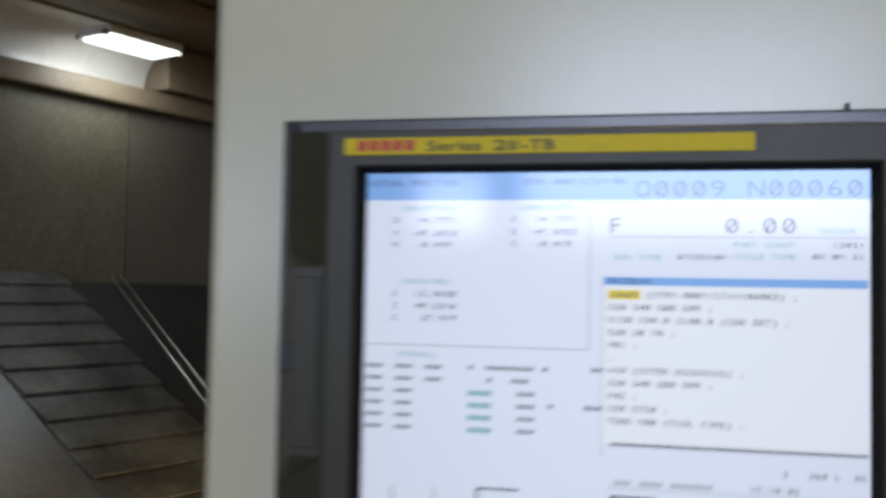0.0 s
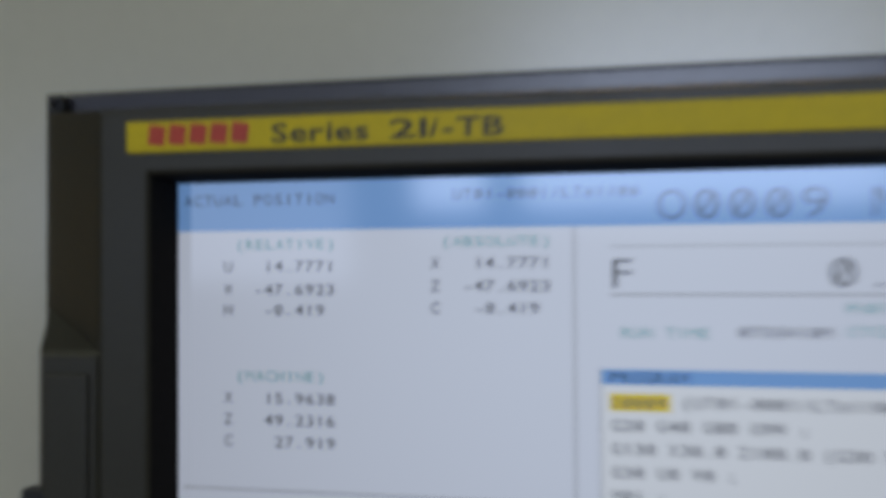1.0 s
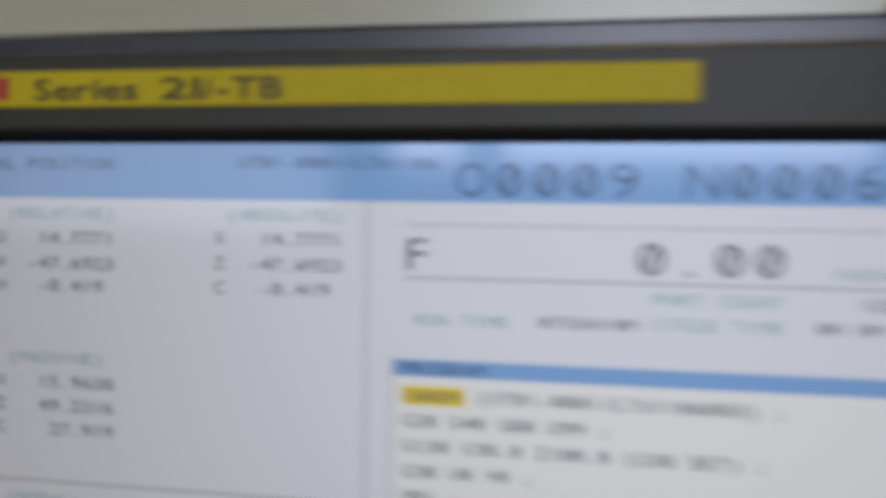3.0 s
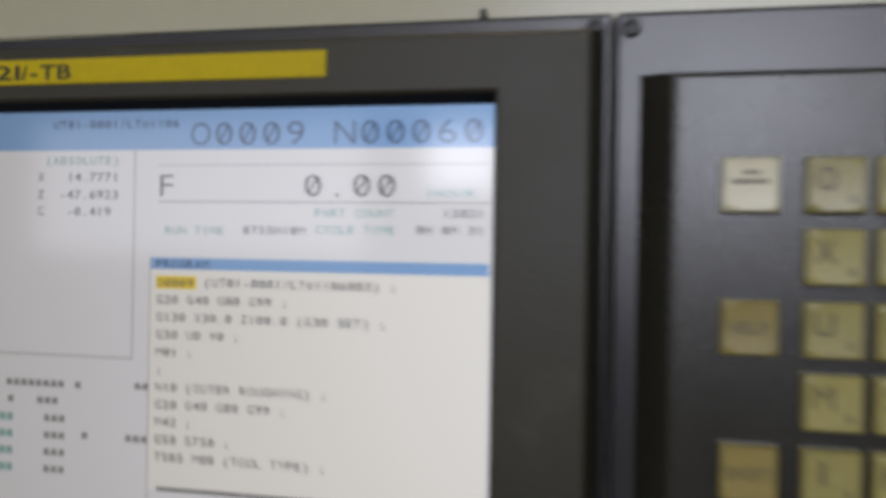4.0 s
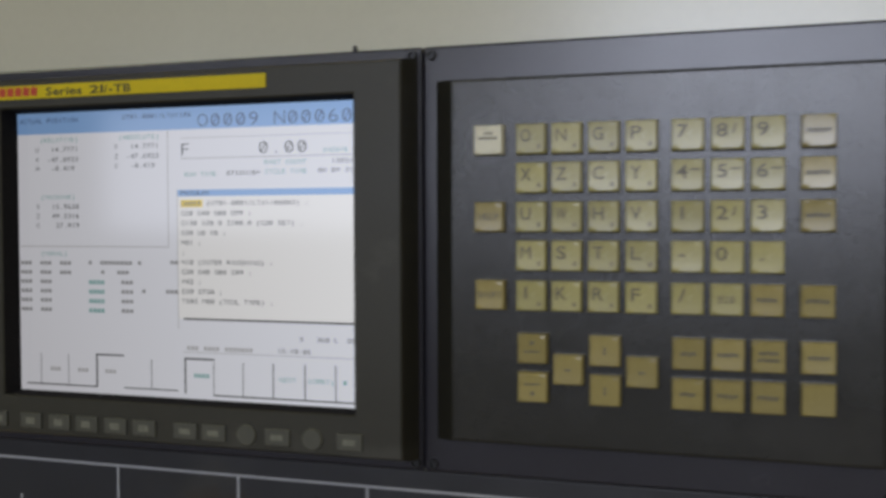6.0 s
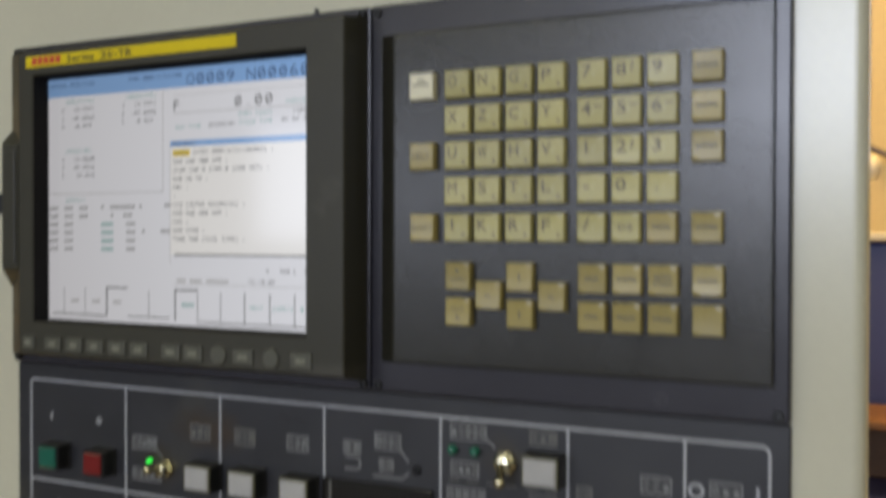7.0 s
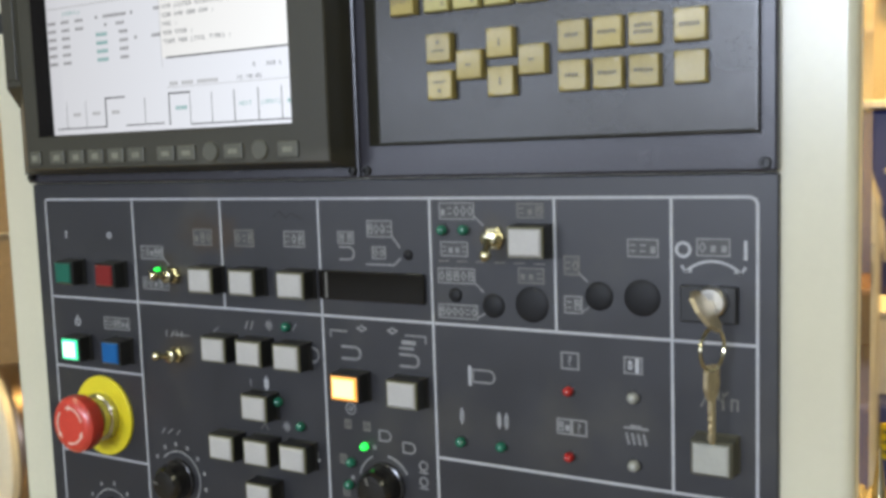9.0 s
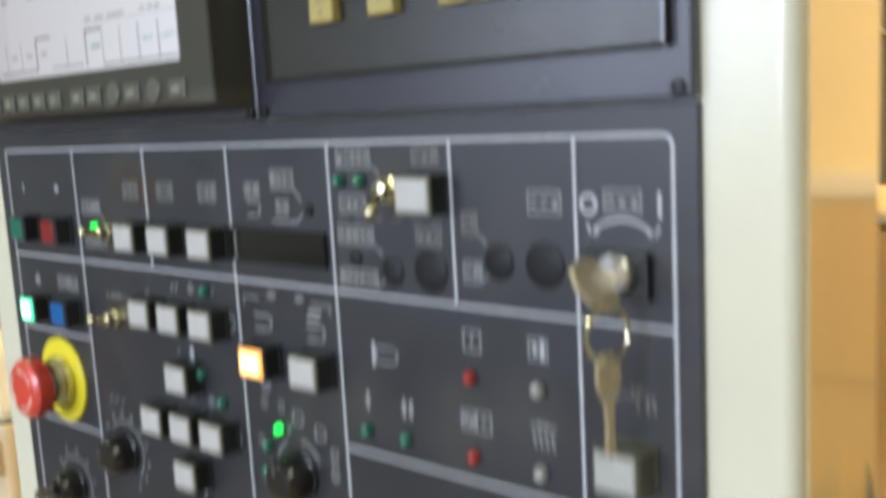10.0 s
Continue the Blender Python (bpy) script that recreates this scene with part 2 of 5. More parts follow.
def part(name, bm, mat, parent, label="", smooth=False):
    """One mesh, given in world places, under a thing or a part."""
    origin = ORIGIN[parent.name] if parent else Vector()
    bmesh.ops.translate(bm, verts=bm.verts, vec=-origin)
    bmesh.ops.recalc_face_normals(bm, faces=bm.faces)
    me = bpy.data.meshes.new(name)
    bm.to_mesh(me)
    bm.free()
    if smooth:
        for p in me.polygons:
            p.use_smooth = True
        me.set_sharp_from_angle(angle=radians(35))
    me.materials.append(mat)
    ob = new(name, me)
    if parent:
        ob.parent = parent
    ORIGIN[ob.name] = origin
    if label:
        ob["label"] = label
    return ob


def solid(name, bm, mat, label, category, group="", kind="", smooth=False):
    return tagged(part(name, bm, mat, None, smooth=smooth), label, category, group, kind)


def box(x0, x1, y0, y1, z0, z1, bevel=0.0, bm=None, segments=2):
    own = bmesh.new()
    bmesh.ops.create_cube(own, size=1, matrix=Matrix.Translation(((x0 + x1) / 2, (y0 + y1) / 2, (z0 + z1) / 2)) @ Matrix.Diagonal((x1 - x0, y1 - y0, z1 - z0, 1)))
    if bevel:
        bmesh.ops.bevel(own, geom=own.edges[:], offset=bevel, segments=segments, affect="EDGES", profile=0.5)
    return join(bm, own)


def join(bm, own):
    if bm is None:
        return own
    me = bpy.data.meshes.new("temporary")
    own.to_mesh(me)
    own.free()
    bm.from_mesh(me)
    bpy.data.meshes.remove(me)
    return bm


def turned(cx, cz, profile, n=32, bm=None):
    """A body turned about an axis along y: profile of (y, radius), from back to front, closed at both ends."""
    bm = bm or bmesh.new()
    rings = []
    for y, r in profile:
        rings.append([bm.verts.new((cx + r * math.cos(2 * math.pi * i / n), y, cz + r * math.sin(2 * math.pi * i / n))) for i in range(n)])
    for a, b in zip(rings, rings[1:]):
        for i in range(n):
            bm.faces.new((a[i], a[(i + 1) % n], b[(i + 1) % n], b[i]))
    bm.faces.new(rings[0])
    bm.faces.new(rings[-1])
    return bm


def loft(rects, bm=None, cap=True, base=False):
    """Rings of rectangles (x0, x1, z0, z1, y), joined one to the next."""
    bm = bm or bmesh.new()
    rings = [[bm.verts.new(p) for p in ((x0, y, z0), (x1, y, z0), (x1, y, z1), (x0, y, z1))] for x0, x1, z0, z1, y in rects]
    for a, b in zip(rings, rings[1:]):
        for i in range(4):
            bm.faces.new((a[i], a[(i + 1) % 4], b[(i + 1) % 4], b[i]))
    if cap:
        bm.faces.new(rings[-1])
    if base:
        bm.faces.new(rings[0])
    return bm


def tube(points, r, n=10, closed=False, bm=None):
    bm = bm or bmesh.new()
    pts = [Vector(p) for p in points]
    rings = []
    for i, p in enumerate(pts):
        a = pts[i - 1] if (i or closed) else p
        b = pts[(i + 1) % len(pts)] if (i < len(pts) - 1 or closed) else p
        d = (b - a).normalized()
        u = d.orthogonal().normalized() if not rings else (last - d * last.dot(d)).normalized()
        last = u
        w = d.cross(u)
        rings.append([bm.verts.new(p + r * (math.cos(2 * math.pi * k / n) * u + math.sin(2 * math.pi * k / n) * w)) for k in range(n)])
    pairs = list(zip(rings, rings[1:])) + ([(rings[-1], rings[0])] if closed else [])
    for a, b in pairs:
        for k in range(n):
            bm.faces.new((a[k], a[(k + 1) % n], b[(k + 1) % n], b[k]))
    if not closed:
        bm.faces.new(rings[0])
        bm.faces.new(rings[-1])
    return bm


def slab(x0, x1, z0, z1, y, t=0.00025, bm=None):
    """A thin printed patch on a surface at y."""
    return box(x0, x1, y - t, y + 0.0002, z0, z1, 0, bm)


def stroke(points, w, y, t=0.00025, bm=None):
    """A printed line through (x, z) points, w wide, with mitred corners; closed where it ends at its start."""
    bm = bm or bmesh.new()
    pts = [Vector((px, 0, pz)) for px, pz in points]
    closed = len(pts) > 3 and (pts[0] - pts[-1]).length < 1e-7
    if closed:
        pts.pop()
    n = len(pts)
    rings = []
    for k, p in enumerate(pts):
        before = (p - pts[k - 1]).normalized() if k or closed else None
        after = (pts[(k + 1) % n] - p).normalized() if k < n - 1 or closed else None
        way = ((before or after) + (after or before)).normalized()
        side = Vector((-way.z, 0, way.x))
        ref = after or before
        reach = w / 2 / max(0.5, side.dot(Vector((-ref.z, 0, ref.x))))
        if not closed and k in (0, n - 1):
            p = p + way * (w * (-0.3 if k == 0 else 0.3))
        rings.append([bm.verts.new((q.x, h, q.z)) for q, h in ((p - side * reach, y + 0.0002), (p - side * reach, y - t), (p + side * reach, y - t), (p + side * reach, y + 0.0002))])
    pairs = list(zip(rings, rings[1:])) + ([(rings[-1], rings[0])] if closed else [])
    for a, b in pairs:
        for f in range(3):
            bm.faces.new((a[f], a[f + 1], b[f + 1], b[f]))
    if not closed:
        bm.faces.new(rings[0])
        bm.faces.new(rings[-1])
    return bm


def arc(cx, cz, r, a0, a1, n=18):
    return [(cx + r * math.cos(radians(a0 + (a1 - a0) * i / n)), cz + r * math.sin(radians(a0 + (a1 - a0) * i / n))) for i in range(n + 1)]


def outline(x0, x1, z0, z1, w, y, bm=None):
    return stroke([(x0, z0), (x1, z0), (x1, z1), (x0, z1), (x0, z0)], w, y, bm=bm)


GLYPHS = {}

def glyph(ch, weight=None):
    """A character's outline; weight thickens or thins its strokes."""
    if (ch, weight) not in GLYPHS:
        cu = bpy.data.curves.new("glyph", "FONT")
        cu.body, cu.size, cu.resolution_u, cu.offset = ch, 1.0, 3, weight if weight is not None else (0.0 if ch in "MN#" else 0.010)
        ob = new("glyph", cu)
        me = bpy.data.meshes.new_from_object(ob.evaluated_get(bpy.context.evaluated_depsgraph_get()))
        GLYPHS[ch, weight] = ([tuple(v.co) for v in me.vertices], [tuple(p.vertices) for p in me.polygons])
        bpy.data.objects.remove(ob)
        bpy.data.curves.remove(cu)
        bpy.data.meshes.remove(me)
    return GLYPHS[ch, weight]


def words(s, x0, x1, z, height, y):
    """Proportional lettering stretched to run from x0 to x1."""
    cells, at = [], 0.0
    for ch in s:
        vs, fs = glyph(ch)
        lo, hi = (min(v[0] for v in vs), max(v[0] for v in vs)) if vs else (0, 0.28)
        cells.append((vs, fs, at - lo))
        at += hi - lo + 0.085
    bm, k = bmesh.new(), (x1 - x0) / (at - 0.085)
    for step, (bold, lift) in enumerate(((0.0, 0.0), (0.00018, 0.0), (0.0, 0.00014), (0.00018, 0.00014))):
        for vs, fs, dx in cells:
            made = [bm.verts.new((x0 + bold + (v[0] + dx) * k, y - step * 0.00003, z + lift + v[1] * height / 0.7)) for v in vs]
            for f in fs:
                bm.faces.new([made[j] for j in f])
    return bm


def text(s, x, z, pitch, height, y, bm=None, slash=False, weight=None):
    """Characters in cells of one pitch; x at the left end and z at the foot of the line, facing -y."""
    bm = bm or bmesh.new()
    for i, ch in enumerate(s):
        if ch == " ":
            continue
        vs, fs = glyph(ch, weight)
        if not vs:
            continue
        lo, hi = min(v[0] for v in vs), max(v[0] for v in vs)
        k = height / 0.7
        wide = min(k * 1.3, pitch * 0.84 / max(hi - lo, 0.05))
        cx = x + (i + 0.5) * pitch
        made = [bm.verts.new((cx + (v[0] - (lo + hi) / 2) * wide, y, z + v[1] * k)) for v in vs]
        for f in fs:
            bm.faces.new([made[j] for j in f])
        if slash and ch == "0":
            q = [bm.verts.new((cx + a * pitch * 0.3, y - 0.00002, z + b * height)) for a, b in ((-0.75, 0.12), (-0.5, 0.08), (0.75, 0.86), (0.5, 0.92))]
            bm.faces.new(q)
    return bm


# ---- hall ----
def mm(*v):
    return [a / 1000 for a in v]


M["concrete"] = material("worn_concrete", (0.11, 0.105, 0.09), 0.6, vary=0.25, scale=1.5, fine=40, bump=0.2, stain=(0.10, 0.09, 0.08), stain_scale=1.2)
M["wall"] = material("cream_wall_paint", (0.62, 0.51, 0.30), 0.6, vary=0.08, scale=1.2, fine=60, bump=0.15, stain=(0.48, 0.38, 0.21), stain_scale=0.9)
M["grey_wall"] = material("grey_green_wall_paint", (0.20, 0.20, 0.16), 0.6, vary=0.1, scale=1.2, fine=60, stain=(0.14, 0.13, 0.10), stain_scale=0.9)
M["ceiling"] = material("dusty_grey_ceiling", (0.24, 0.24, 0.21), 0.8, vary=0.1, scale=1.0, fine=30)
M["lamp_body"] = material("white_lamp_body", (0.75, 0.75, 0.72), 0.4)
M["lamp_on"] = material("lit_diffuser", (0.8, 0.8, 0.8), 0.5, emit=TUBE, strength=8)
M["lamp_warm"] = material("lit_warm_diffuser", (0.8, 0.8, 0.8), 0.5, emit=WARM, strength=8)

X0, X1, Y0, Y1, H = -7.0, 7.0, -9.0, 3.6, 4.6
solid("floor", box(X0, X1, Y0, Y1, -0.1, 0), M["concrete"], "worn grey concrete workshop floor", "floor", kind="structure")
solid("ceiling", box(X0, X1, Y0, Y1, H, H + 0.1), M["ceiling"], "dusty grey flat workshop ceiling above the machines", "ceiling", kind="structure")
for nm, b in (("wall_north", (X0, X1, Y1, Y1 + 0.15, 0, H)), 
              ("wall_west", (X0 - 0.15, X0, Y0, Y1, 0, H)), ("wall_east", (X1, X1 + 0.15, Y0, Y1, 0, H))):
    cream = nm == "wall_north"
    solid(nm, box(*b), M["wall" if cream else "grey_wall"], ("cream" if cream else "grey green") + " painted workshop wall with faint stains", "wall", kind="structure")

WX0, WX1, WZ0, WZ1 = -1.1, 2.3, 2.15, 4.05
bm = box(X0, X1, Y0 - 0.15, Y0, 0, 1.45)
box(-2.15, X1, Y0 - 0.15, Y0, 1.45, WZ0, 0, bm)
box(X0, X1, Y0 - 0.15, Y0, WZ1, H, 0, bm)
VX0, VX1, VZ1 = -2.15, -1.45, 2.75
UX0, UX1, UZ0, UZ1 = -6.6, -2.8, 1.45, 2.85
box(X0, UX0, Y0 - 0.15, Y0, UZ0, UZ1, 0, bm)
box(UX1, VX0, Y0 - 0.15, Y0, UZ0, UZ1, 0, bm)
box(X0, VX0, Y0 - 0.15, Y0, UZ1, WZ1, 0, bm)
box(VX0, VX1, Y0 - 0.15, Y0, VZ1, WZ1, 0, bm)
box(VX1, WX0, Y0 - 0.15, Y0, WZ0, WZ1, 0, bm)
box(WX1, X1, Y0 - 0.15, Y0, WZ0, WZ1, 0, bm)
solid("wall_south", bm, M["grey_wall"], "grey green painted workshop wall with a high window band", "wall", kind="structure")
win = thing("window_1", (0.6, Y0, WZ0), "high band of steel framed daylight windows", "window", kind="structure")
for i in range(5):
    x = WX0 + i * (WX1 - WX0) / 4
    part("window_frame", box(x - 0.03, x + 0.03, Y0 - 0.11, Y0 - 0.06, WZ0, WZ1), M["lamp_body"], win)

win = thing("window_2", (-1.8, Y0, WZ0), "small steel framed daylight window", "window", kind="structure")
for x in (VX0, VX1):
    part("window_frame", box(x - 0.02, x + 0.02, Y0 - 0.11, Y0 - 0.06, WZ0, VZ1), M["lamp_body"], win)

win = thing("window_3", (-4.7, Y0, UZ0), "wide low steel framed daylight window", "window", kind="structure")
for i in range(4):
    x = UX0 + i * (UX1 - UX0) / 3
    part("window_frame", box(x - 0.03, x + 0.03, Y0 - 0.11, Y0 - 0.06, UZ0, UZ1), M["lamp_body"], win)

def ceiling_lamp(x, y, mat, sx=0.56, sy=2.46):
    ob = thing("ceiling_light", (x, y, H - 0.3), "long white fluorescent ceiling light, switched on", "ceiling light", "hall ceiling lights")
    z = H - 0.3
    part("lamp_body", box(x - sx / 2, x + sx / 2, y - sy / 2, y + sy / 2, z + 0.012, z + 0.09, 0.01), M["lamp_body"], ob)
    part("diffuser", box(x - sx / 2 + 0.02, x + sx / 2 - 0.02, y - sy / 2 + 0.02, y + sy / 2 - 0.02, z, z + 0.01, 0.003), mat, ob)
    for s in (-0.8, 0.8):
        part("suspension_rod", tube([(x, y + s, z + 0.085), (x, y + s, H)], 0.008), M["steel"], ob)

for lx, ly in HALL_LAMPS:
    ceiling_lamp(lx, ly, M["lamp_on"])
for lx, ly, lz, hy in ((1.3, 1.9, 3.94, 0.22), (0.2, 0.75, 4.14, 0.17)):
    ob = thing("ceiling_light", (lx, ly, lz), "warm white ceiling light, switched on", "ceiling light", "warm ceiling lights")
    part("lamp_body", box(lx - 0.65, lx + 0.65, ly - hy - 0.03, ly + hy + 0.03, lz + 0.01, lz + 0.11, 0.02), M["lamp_body"], ob)
    part("diffuser", box(lx - 0.61, lx + 0.61, ly - hy, ly + hy, lz - 0.005, lz + 0.005), M["lamp_warm"], ob)
    part("suspension_rod", tube([(lx, ly, lz + 0.11), (lx, ly, H)], 0.01), M["steel"], ob)

# ---- pendant housing ----
PX0, PX1 = -0.047, 0.4745
ZT, ZS, ZB = 1.6286, 1.4065, 1.085

housing = thing("pendant_housing", (0.21, 0.09, 1.0), "cream enamelled sheet steel housing of a machine control pendant", "control cabinet")
def drafted(bm):
    """The housing's end face leans inwards towards its back."""
    for v in bm.verts:
        if v.co.x > 0.45:
            v.co.x -= max(0.0, v.co.y - 0.0095) * 0.068
    return bm

part("shell", drafted(box(-0.087, 0.5068, 0.0035, 0.108, 1.02, 1.86, 0.006, segments=6)), M["housing"], housing)
part("side_panel", drafted(box(0.5066, 0.5078, 0.012, 0.105, 1.03, 1.85, 0.0005)), M["side_gloss"], housing, "glossy cream side panel")
part("support_arm", tube([(0.21, 0.09, 1.84), (0.21, 0.09, 2.25), (0.21, 0.3, 2.4), (0.21, 1.25, 2.4)], 0.045, 20), M["housing"], housing, smooth=True)

# ---- display unit ----
display = thing("display_unit", (0.1, 0, ZS), "olive grey display unit with lit screen set in the pendant", "control display")
part("flange", box(PX0, 0.2447, -0.003, 0.004, ZS + 0.0008, ZT, 0.0012), M["frame"], display)
bm = loft([mm(-42.6, 242.6, 1413.5, 1622.4, -3), mm(-42, 242.2, 1413.8, 1622.0, -9), mm(-39, 242, 1414.2, 1621.6, -11), mm(-18, 240.8, 1417, 1619.4, -24), mm(-16, 240, 1418, 1618.4, -25),
           mm(-4.2, 215.8, 1438.2, 1604, -25), mm(-3.4, 214.8, 1439, 1603, -24.2)], cap=False)
bezel = part("bezel", bm, M["bezel"], display)
part("bezel_opening", loft([mm(-3.4, 214.8, 1439, 1603, -24.2), mm(-1.4, 212.6, 1440.2, 1601.4, -13.2)], cap=False), M["matte_black"], display, "black inner rim of the screen opening")
# side cover with a pull tab on the outer edge
cover = part("card_slot_cover", loft([mm(-42.2, -17, 1459, 1571, -8), mm(-40, -17, 1461, 1569, -11), mm(-33.8, -17, 1473, 1559.5, -24), mm(-32.8, -17.6, 1474.5, 1558, -25)]), M["bezel"], display)
part("cover_lid", box(*mm(-31.5, -19.5, -26.2, -24.5, 1478, 1554), 0.0007), M["bezel"], cover)
part("pull_tab", box(*mm(-38, -30, -26, -21, 1511, 1525), 0.0008), M["black"], cover)

label = part("type_label", box(*mm(-9, 166.3, -25.7, -24.9, 1608.2, 1615.8), 0.0003), M["yellow"], display, "yellow type label with red and dark print")
for i in range(5):
    x = -3.2 + i * 5.42
    bm = stroke([((x + 2.35) / 1000, 1.6112), ((x + 2.6) / 1000, 1.6134)], 0.0043, -0.0257, t=0.0002)
    part("logo_block", bm, M["red_print"], label, "red block of a maker's mark")
part("lettering", words("Series", 0.0290, 0.0528, 1.6096, 0.0044, -0.02582), M["dark_print"], label)
part("lettering", words("21", 0.0580, 0.0667, 1.6096, 0.0044, -0.02582), M["dark_print"], label)
bm = words("i", 0.0674, 0.0683, 1.6096, 0.0044, -0.02582)
for v in bm.verts:
    v.co.x += (v.co.z - 1.6096) * 0.28
part("lettering", bm, M["dark_print"], label, "slanted letter")
part("lettering", words("-TB", 0.0705, 0.0845, 1.6096, 0.0044, -0.02582), M["dark_print"], label)

screen = part("screen", box(*mm(-1.6, 212.8, -13.4, -10, 1439.8, 1601.6)), M["lcd"], display, "lit pale lcd screen showing machine positions")
YS = -0.0134
def sp(u, v):
    return u / 1000, 1.6 - v / 1000

def srect(u0, u1, v0, v1, level=1, bm=None):
    x0, z1 = sp(u0, v0)
    x1, z0 = sp(u1, v1)
    y = YS - 0.00006 * level
    bm = bm or bmesh.new()
    bm.faces.new([bm.verts.new(p) for p in ((x0, y, z0), (x1, y, z0), (x1, y, z1), (x0, y, z1))])
    return bm

def sline(name, rows, mat, pitch, height):
    for s, u, v in rows:
        x, z = sp(u, v)
        if height > 5:
            for i, ch in enumerate(s):
                if ch != " ":
                    part(name, text(ch, x + i * pitch / 1000, z, pitch / 1000, height / 1000, YS - 0.00018, slash=True, weight=-0.012), M[mat], screen)
            continue
        part(name, text(s, x, z, pitch / 1000, height / 1000, YS - 0.00018, slash=True), M[mat], screen)

part("title_band", srect(-1.5, 212.7, -1.5, 10.8), M["lcd_blue"], screen)
part("program_band", srect(105.3, 211.8, 44, 47.6), M["lcd_blue"], screen)
part("cursor_block", srect(107.2, 120.8, 49.6, 53.6), M["lcd_yellow"], screen)
part("program_window", srect(105.3, 211.8, 47.6, 115.4, 0.5), M["lcd_white"], screen)
for q in ((99, 99.5, 11, 75.6), (0, 99.5, 75.4, 75.9), (104.9, 105.3, 44, 121), (107.5, 211.8, 26.5, 27), (107.5, 211.8, 15.4, 15.7), (108, 211.8, 133.6, 134)):
    part("thin_rule", srect(*q, 2), M["lcd_line"], screen)
for q in ((108.5, 211.8, 114.9, 115.9), (12.7, 13.1, 138, 155.5), (31.8, 32.2, 138, 155.5), (50.8, 51.9, 137.4, 156), (50.8, 69.5, 136.9, 137.8), (87.2, 87.7, 139, 155.3),
          (108.6, 109.6, 137.6, 157), (108.6, 127.5, 137, 138), (126.7, 127.2, 139, 157.3), (144.7, 145.2, 138.4, 157.3), (162.8, 163.5, 138.2, 157.3), (181.5, 182.2, 138, 157.3), (199.4, 200, 138, 157.3),
          (3, 51, 155.4, 156.2), (69.5, 104.5, 155.3, 156), (127, 211.8, 156.8, 157.6)):
    part("frame_line", srect(*q, 2), M["lcd_dark"], screen)
sline("screen_title", [("ACTUAL POSITION", 0.2, 4.4)], "lcd_navy", 2.70, 2.7)
sline("program_name", [("UT01-0001/LT#1106", 70, 3.9)], "lcd_navy", 2.62, 2.5)
sline("program_digit", [("O0009 N00060", 117.7, 9.6)], "lcd_navy", 7.75, 7.2)
sline("feed_letter", [("F", 106.6, 25.2)], "lcd_dark", 7.4, 6.9)
sline("feed_digit", [("0.00", 154.5, 25.1)], "lcd_dark", 7.6, 6.8)
sline("position_heading", [("(RELATIVE)", 14.2, 15.5), ("(ABSOLUTE)", 67.4, 15.2), ("(MACHINE)", 14.2, 48.4), ("(MODAL)", 13.8, 81)], "lcd_teal", 2.66, 2.5)
sline("relative_value", [("U   14.7771", 11, 21.1), ("W  -47.6923", 11, 26.9), ("H   -0.419", 11, 32)], "lcd_ink", 2.70, 2.7)
sline("absolute_value", [("X   14.7771", 64.6, 20.5), ("Z  -47.6923", 64.6, 26), ("C   -0.419", 64.6, 31.3)], "lcd_ink", 2.66, 2.7)
sline("machine_value", [("X   15.9638", 11, 54), ("Z   49.2316", 11, 59.4), ("C    27.919", 11, 64.8)], "lcd_ink", 2.70, 2.7)
sline("time_heading", [("RUN TIME", 109.8, 36.7), ("CYCLE TIME", 159, 36), ("PART COUNT", 158.8, 31), ("INCH/R", 192.6, 25.2)], "lcd_teal", 2.5, 2.4)
sline("time_value", [("0755H18M", 135.8, 36.4), ("0H 0M 31", 190, 35.8), ("12021", 197.8, 30.9)], "lcd_ink", 2.55, 2.4)
sline("program_heading", [("PROGRAM", 107, 47.1)], "lcd_navy", 2.6, 2.5)
sline("program_line", [("O0009", 107.3, 53), ("(UT01-0001/LT#1106003) ;", 123.2, 52.7), ("G20 G40 G80 G99 ;", 107.3, 58.2), ("G130 X30.0 Z100.0 (G30 SET) ;", 107.3, 63.6), ("G30 U0 W0 ;", 107.3, 69),
                        ("M01 ;", 107.3, 74.4), (";", 107.3, 79.8), ("N10 (OUTER ROUGHING) ;", 107.3, 85.2), ("G20 G40 G80 G99 ;", 107.3, 90.6), ("M42 ;", 107.3, 96), ("G50 S750 ;", 107.3, 101.4),
                        ("T505 M08 (TOOL TYPE) ;", 107.3, 106.8)], "lcd_ink", 2.57, 2.6)
sline("status_line", [("S   360 L  0%", 178.8, 125.6), ("15:18:05", 165.6, 132.3)], "lcd_ink", 2.5, 2.4)
def code_word(u, v, n, mat, high=2.0, wide=2.0, pitch=2.7):
    """One unreadable word as a row of small bars, one for each character."""
    low, top = v + 0.2 + high, v + 0.2
    ring = [(u, low), (u + (n - 1) * pitch + wide, low)]
    for c in reversed(range(n)):
        ring += [(u + c * pitch + wide, top), (u + c * pitch, top)] + ([(u + c * pitch, low - 0.3), (u + (c - 1) * pitch + wide, low - 0.3)] if c else [])
    bm = bmesh.new()
    bm.faces.new([bm.verts.new((p[0], YS - 0.00012, p[1])) for p in (sp(*q) for q in ring)])
    part("code_word", bm, M[mat], screen)

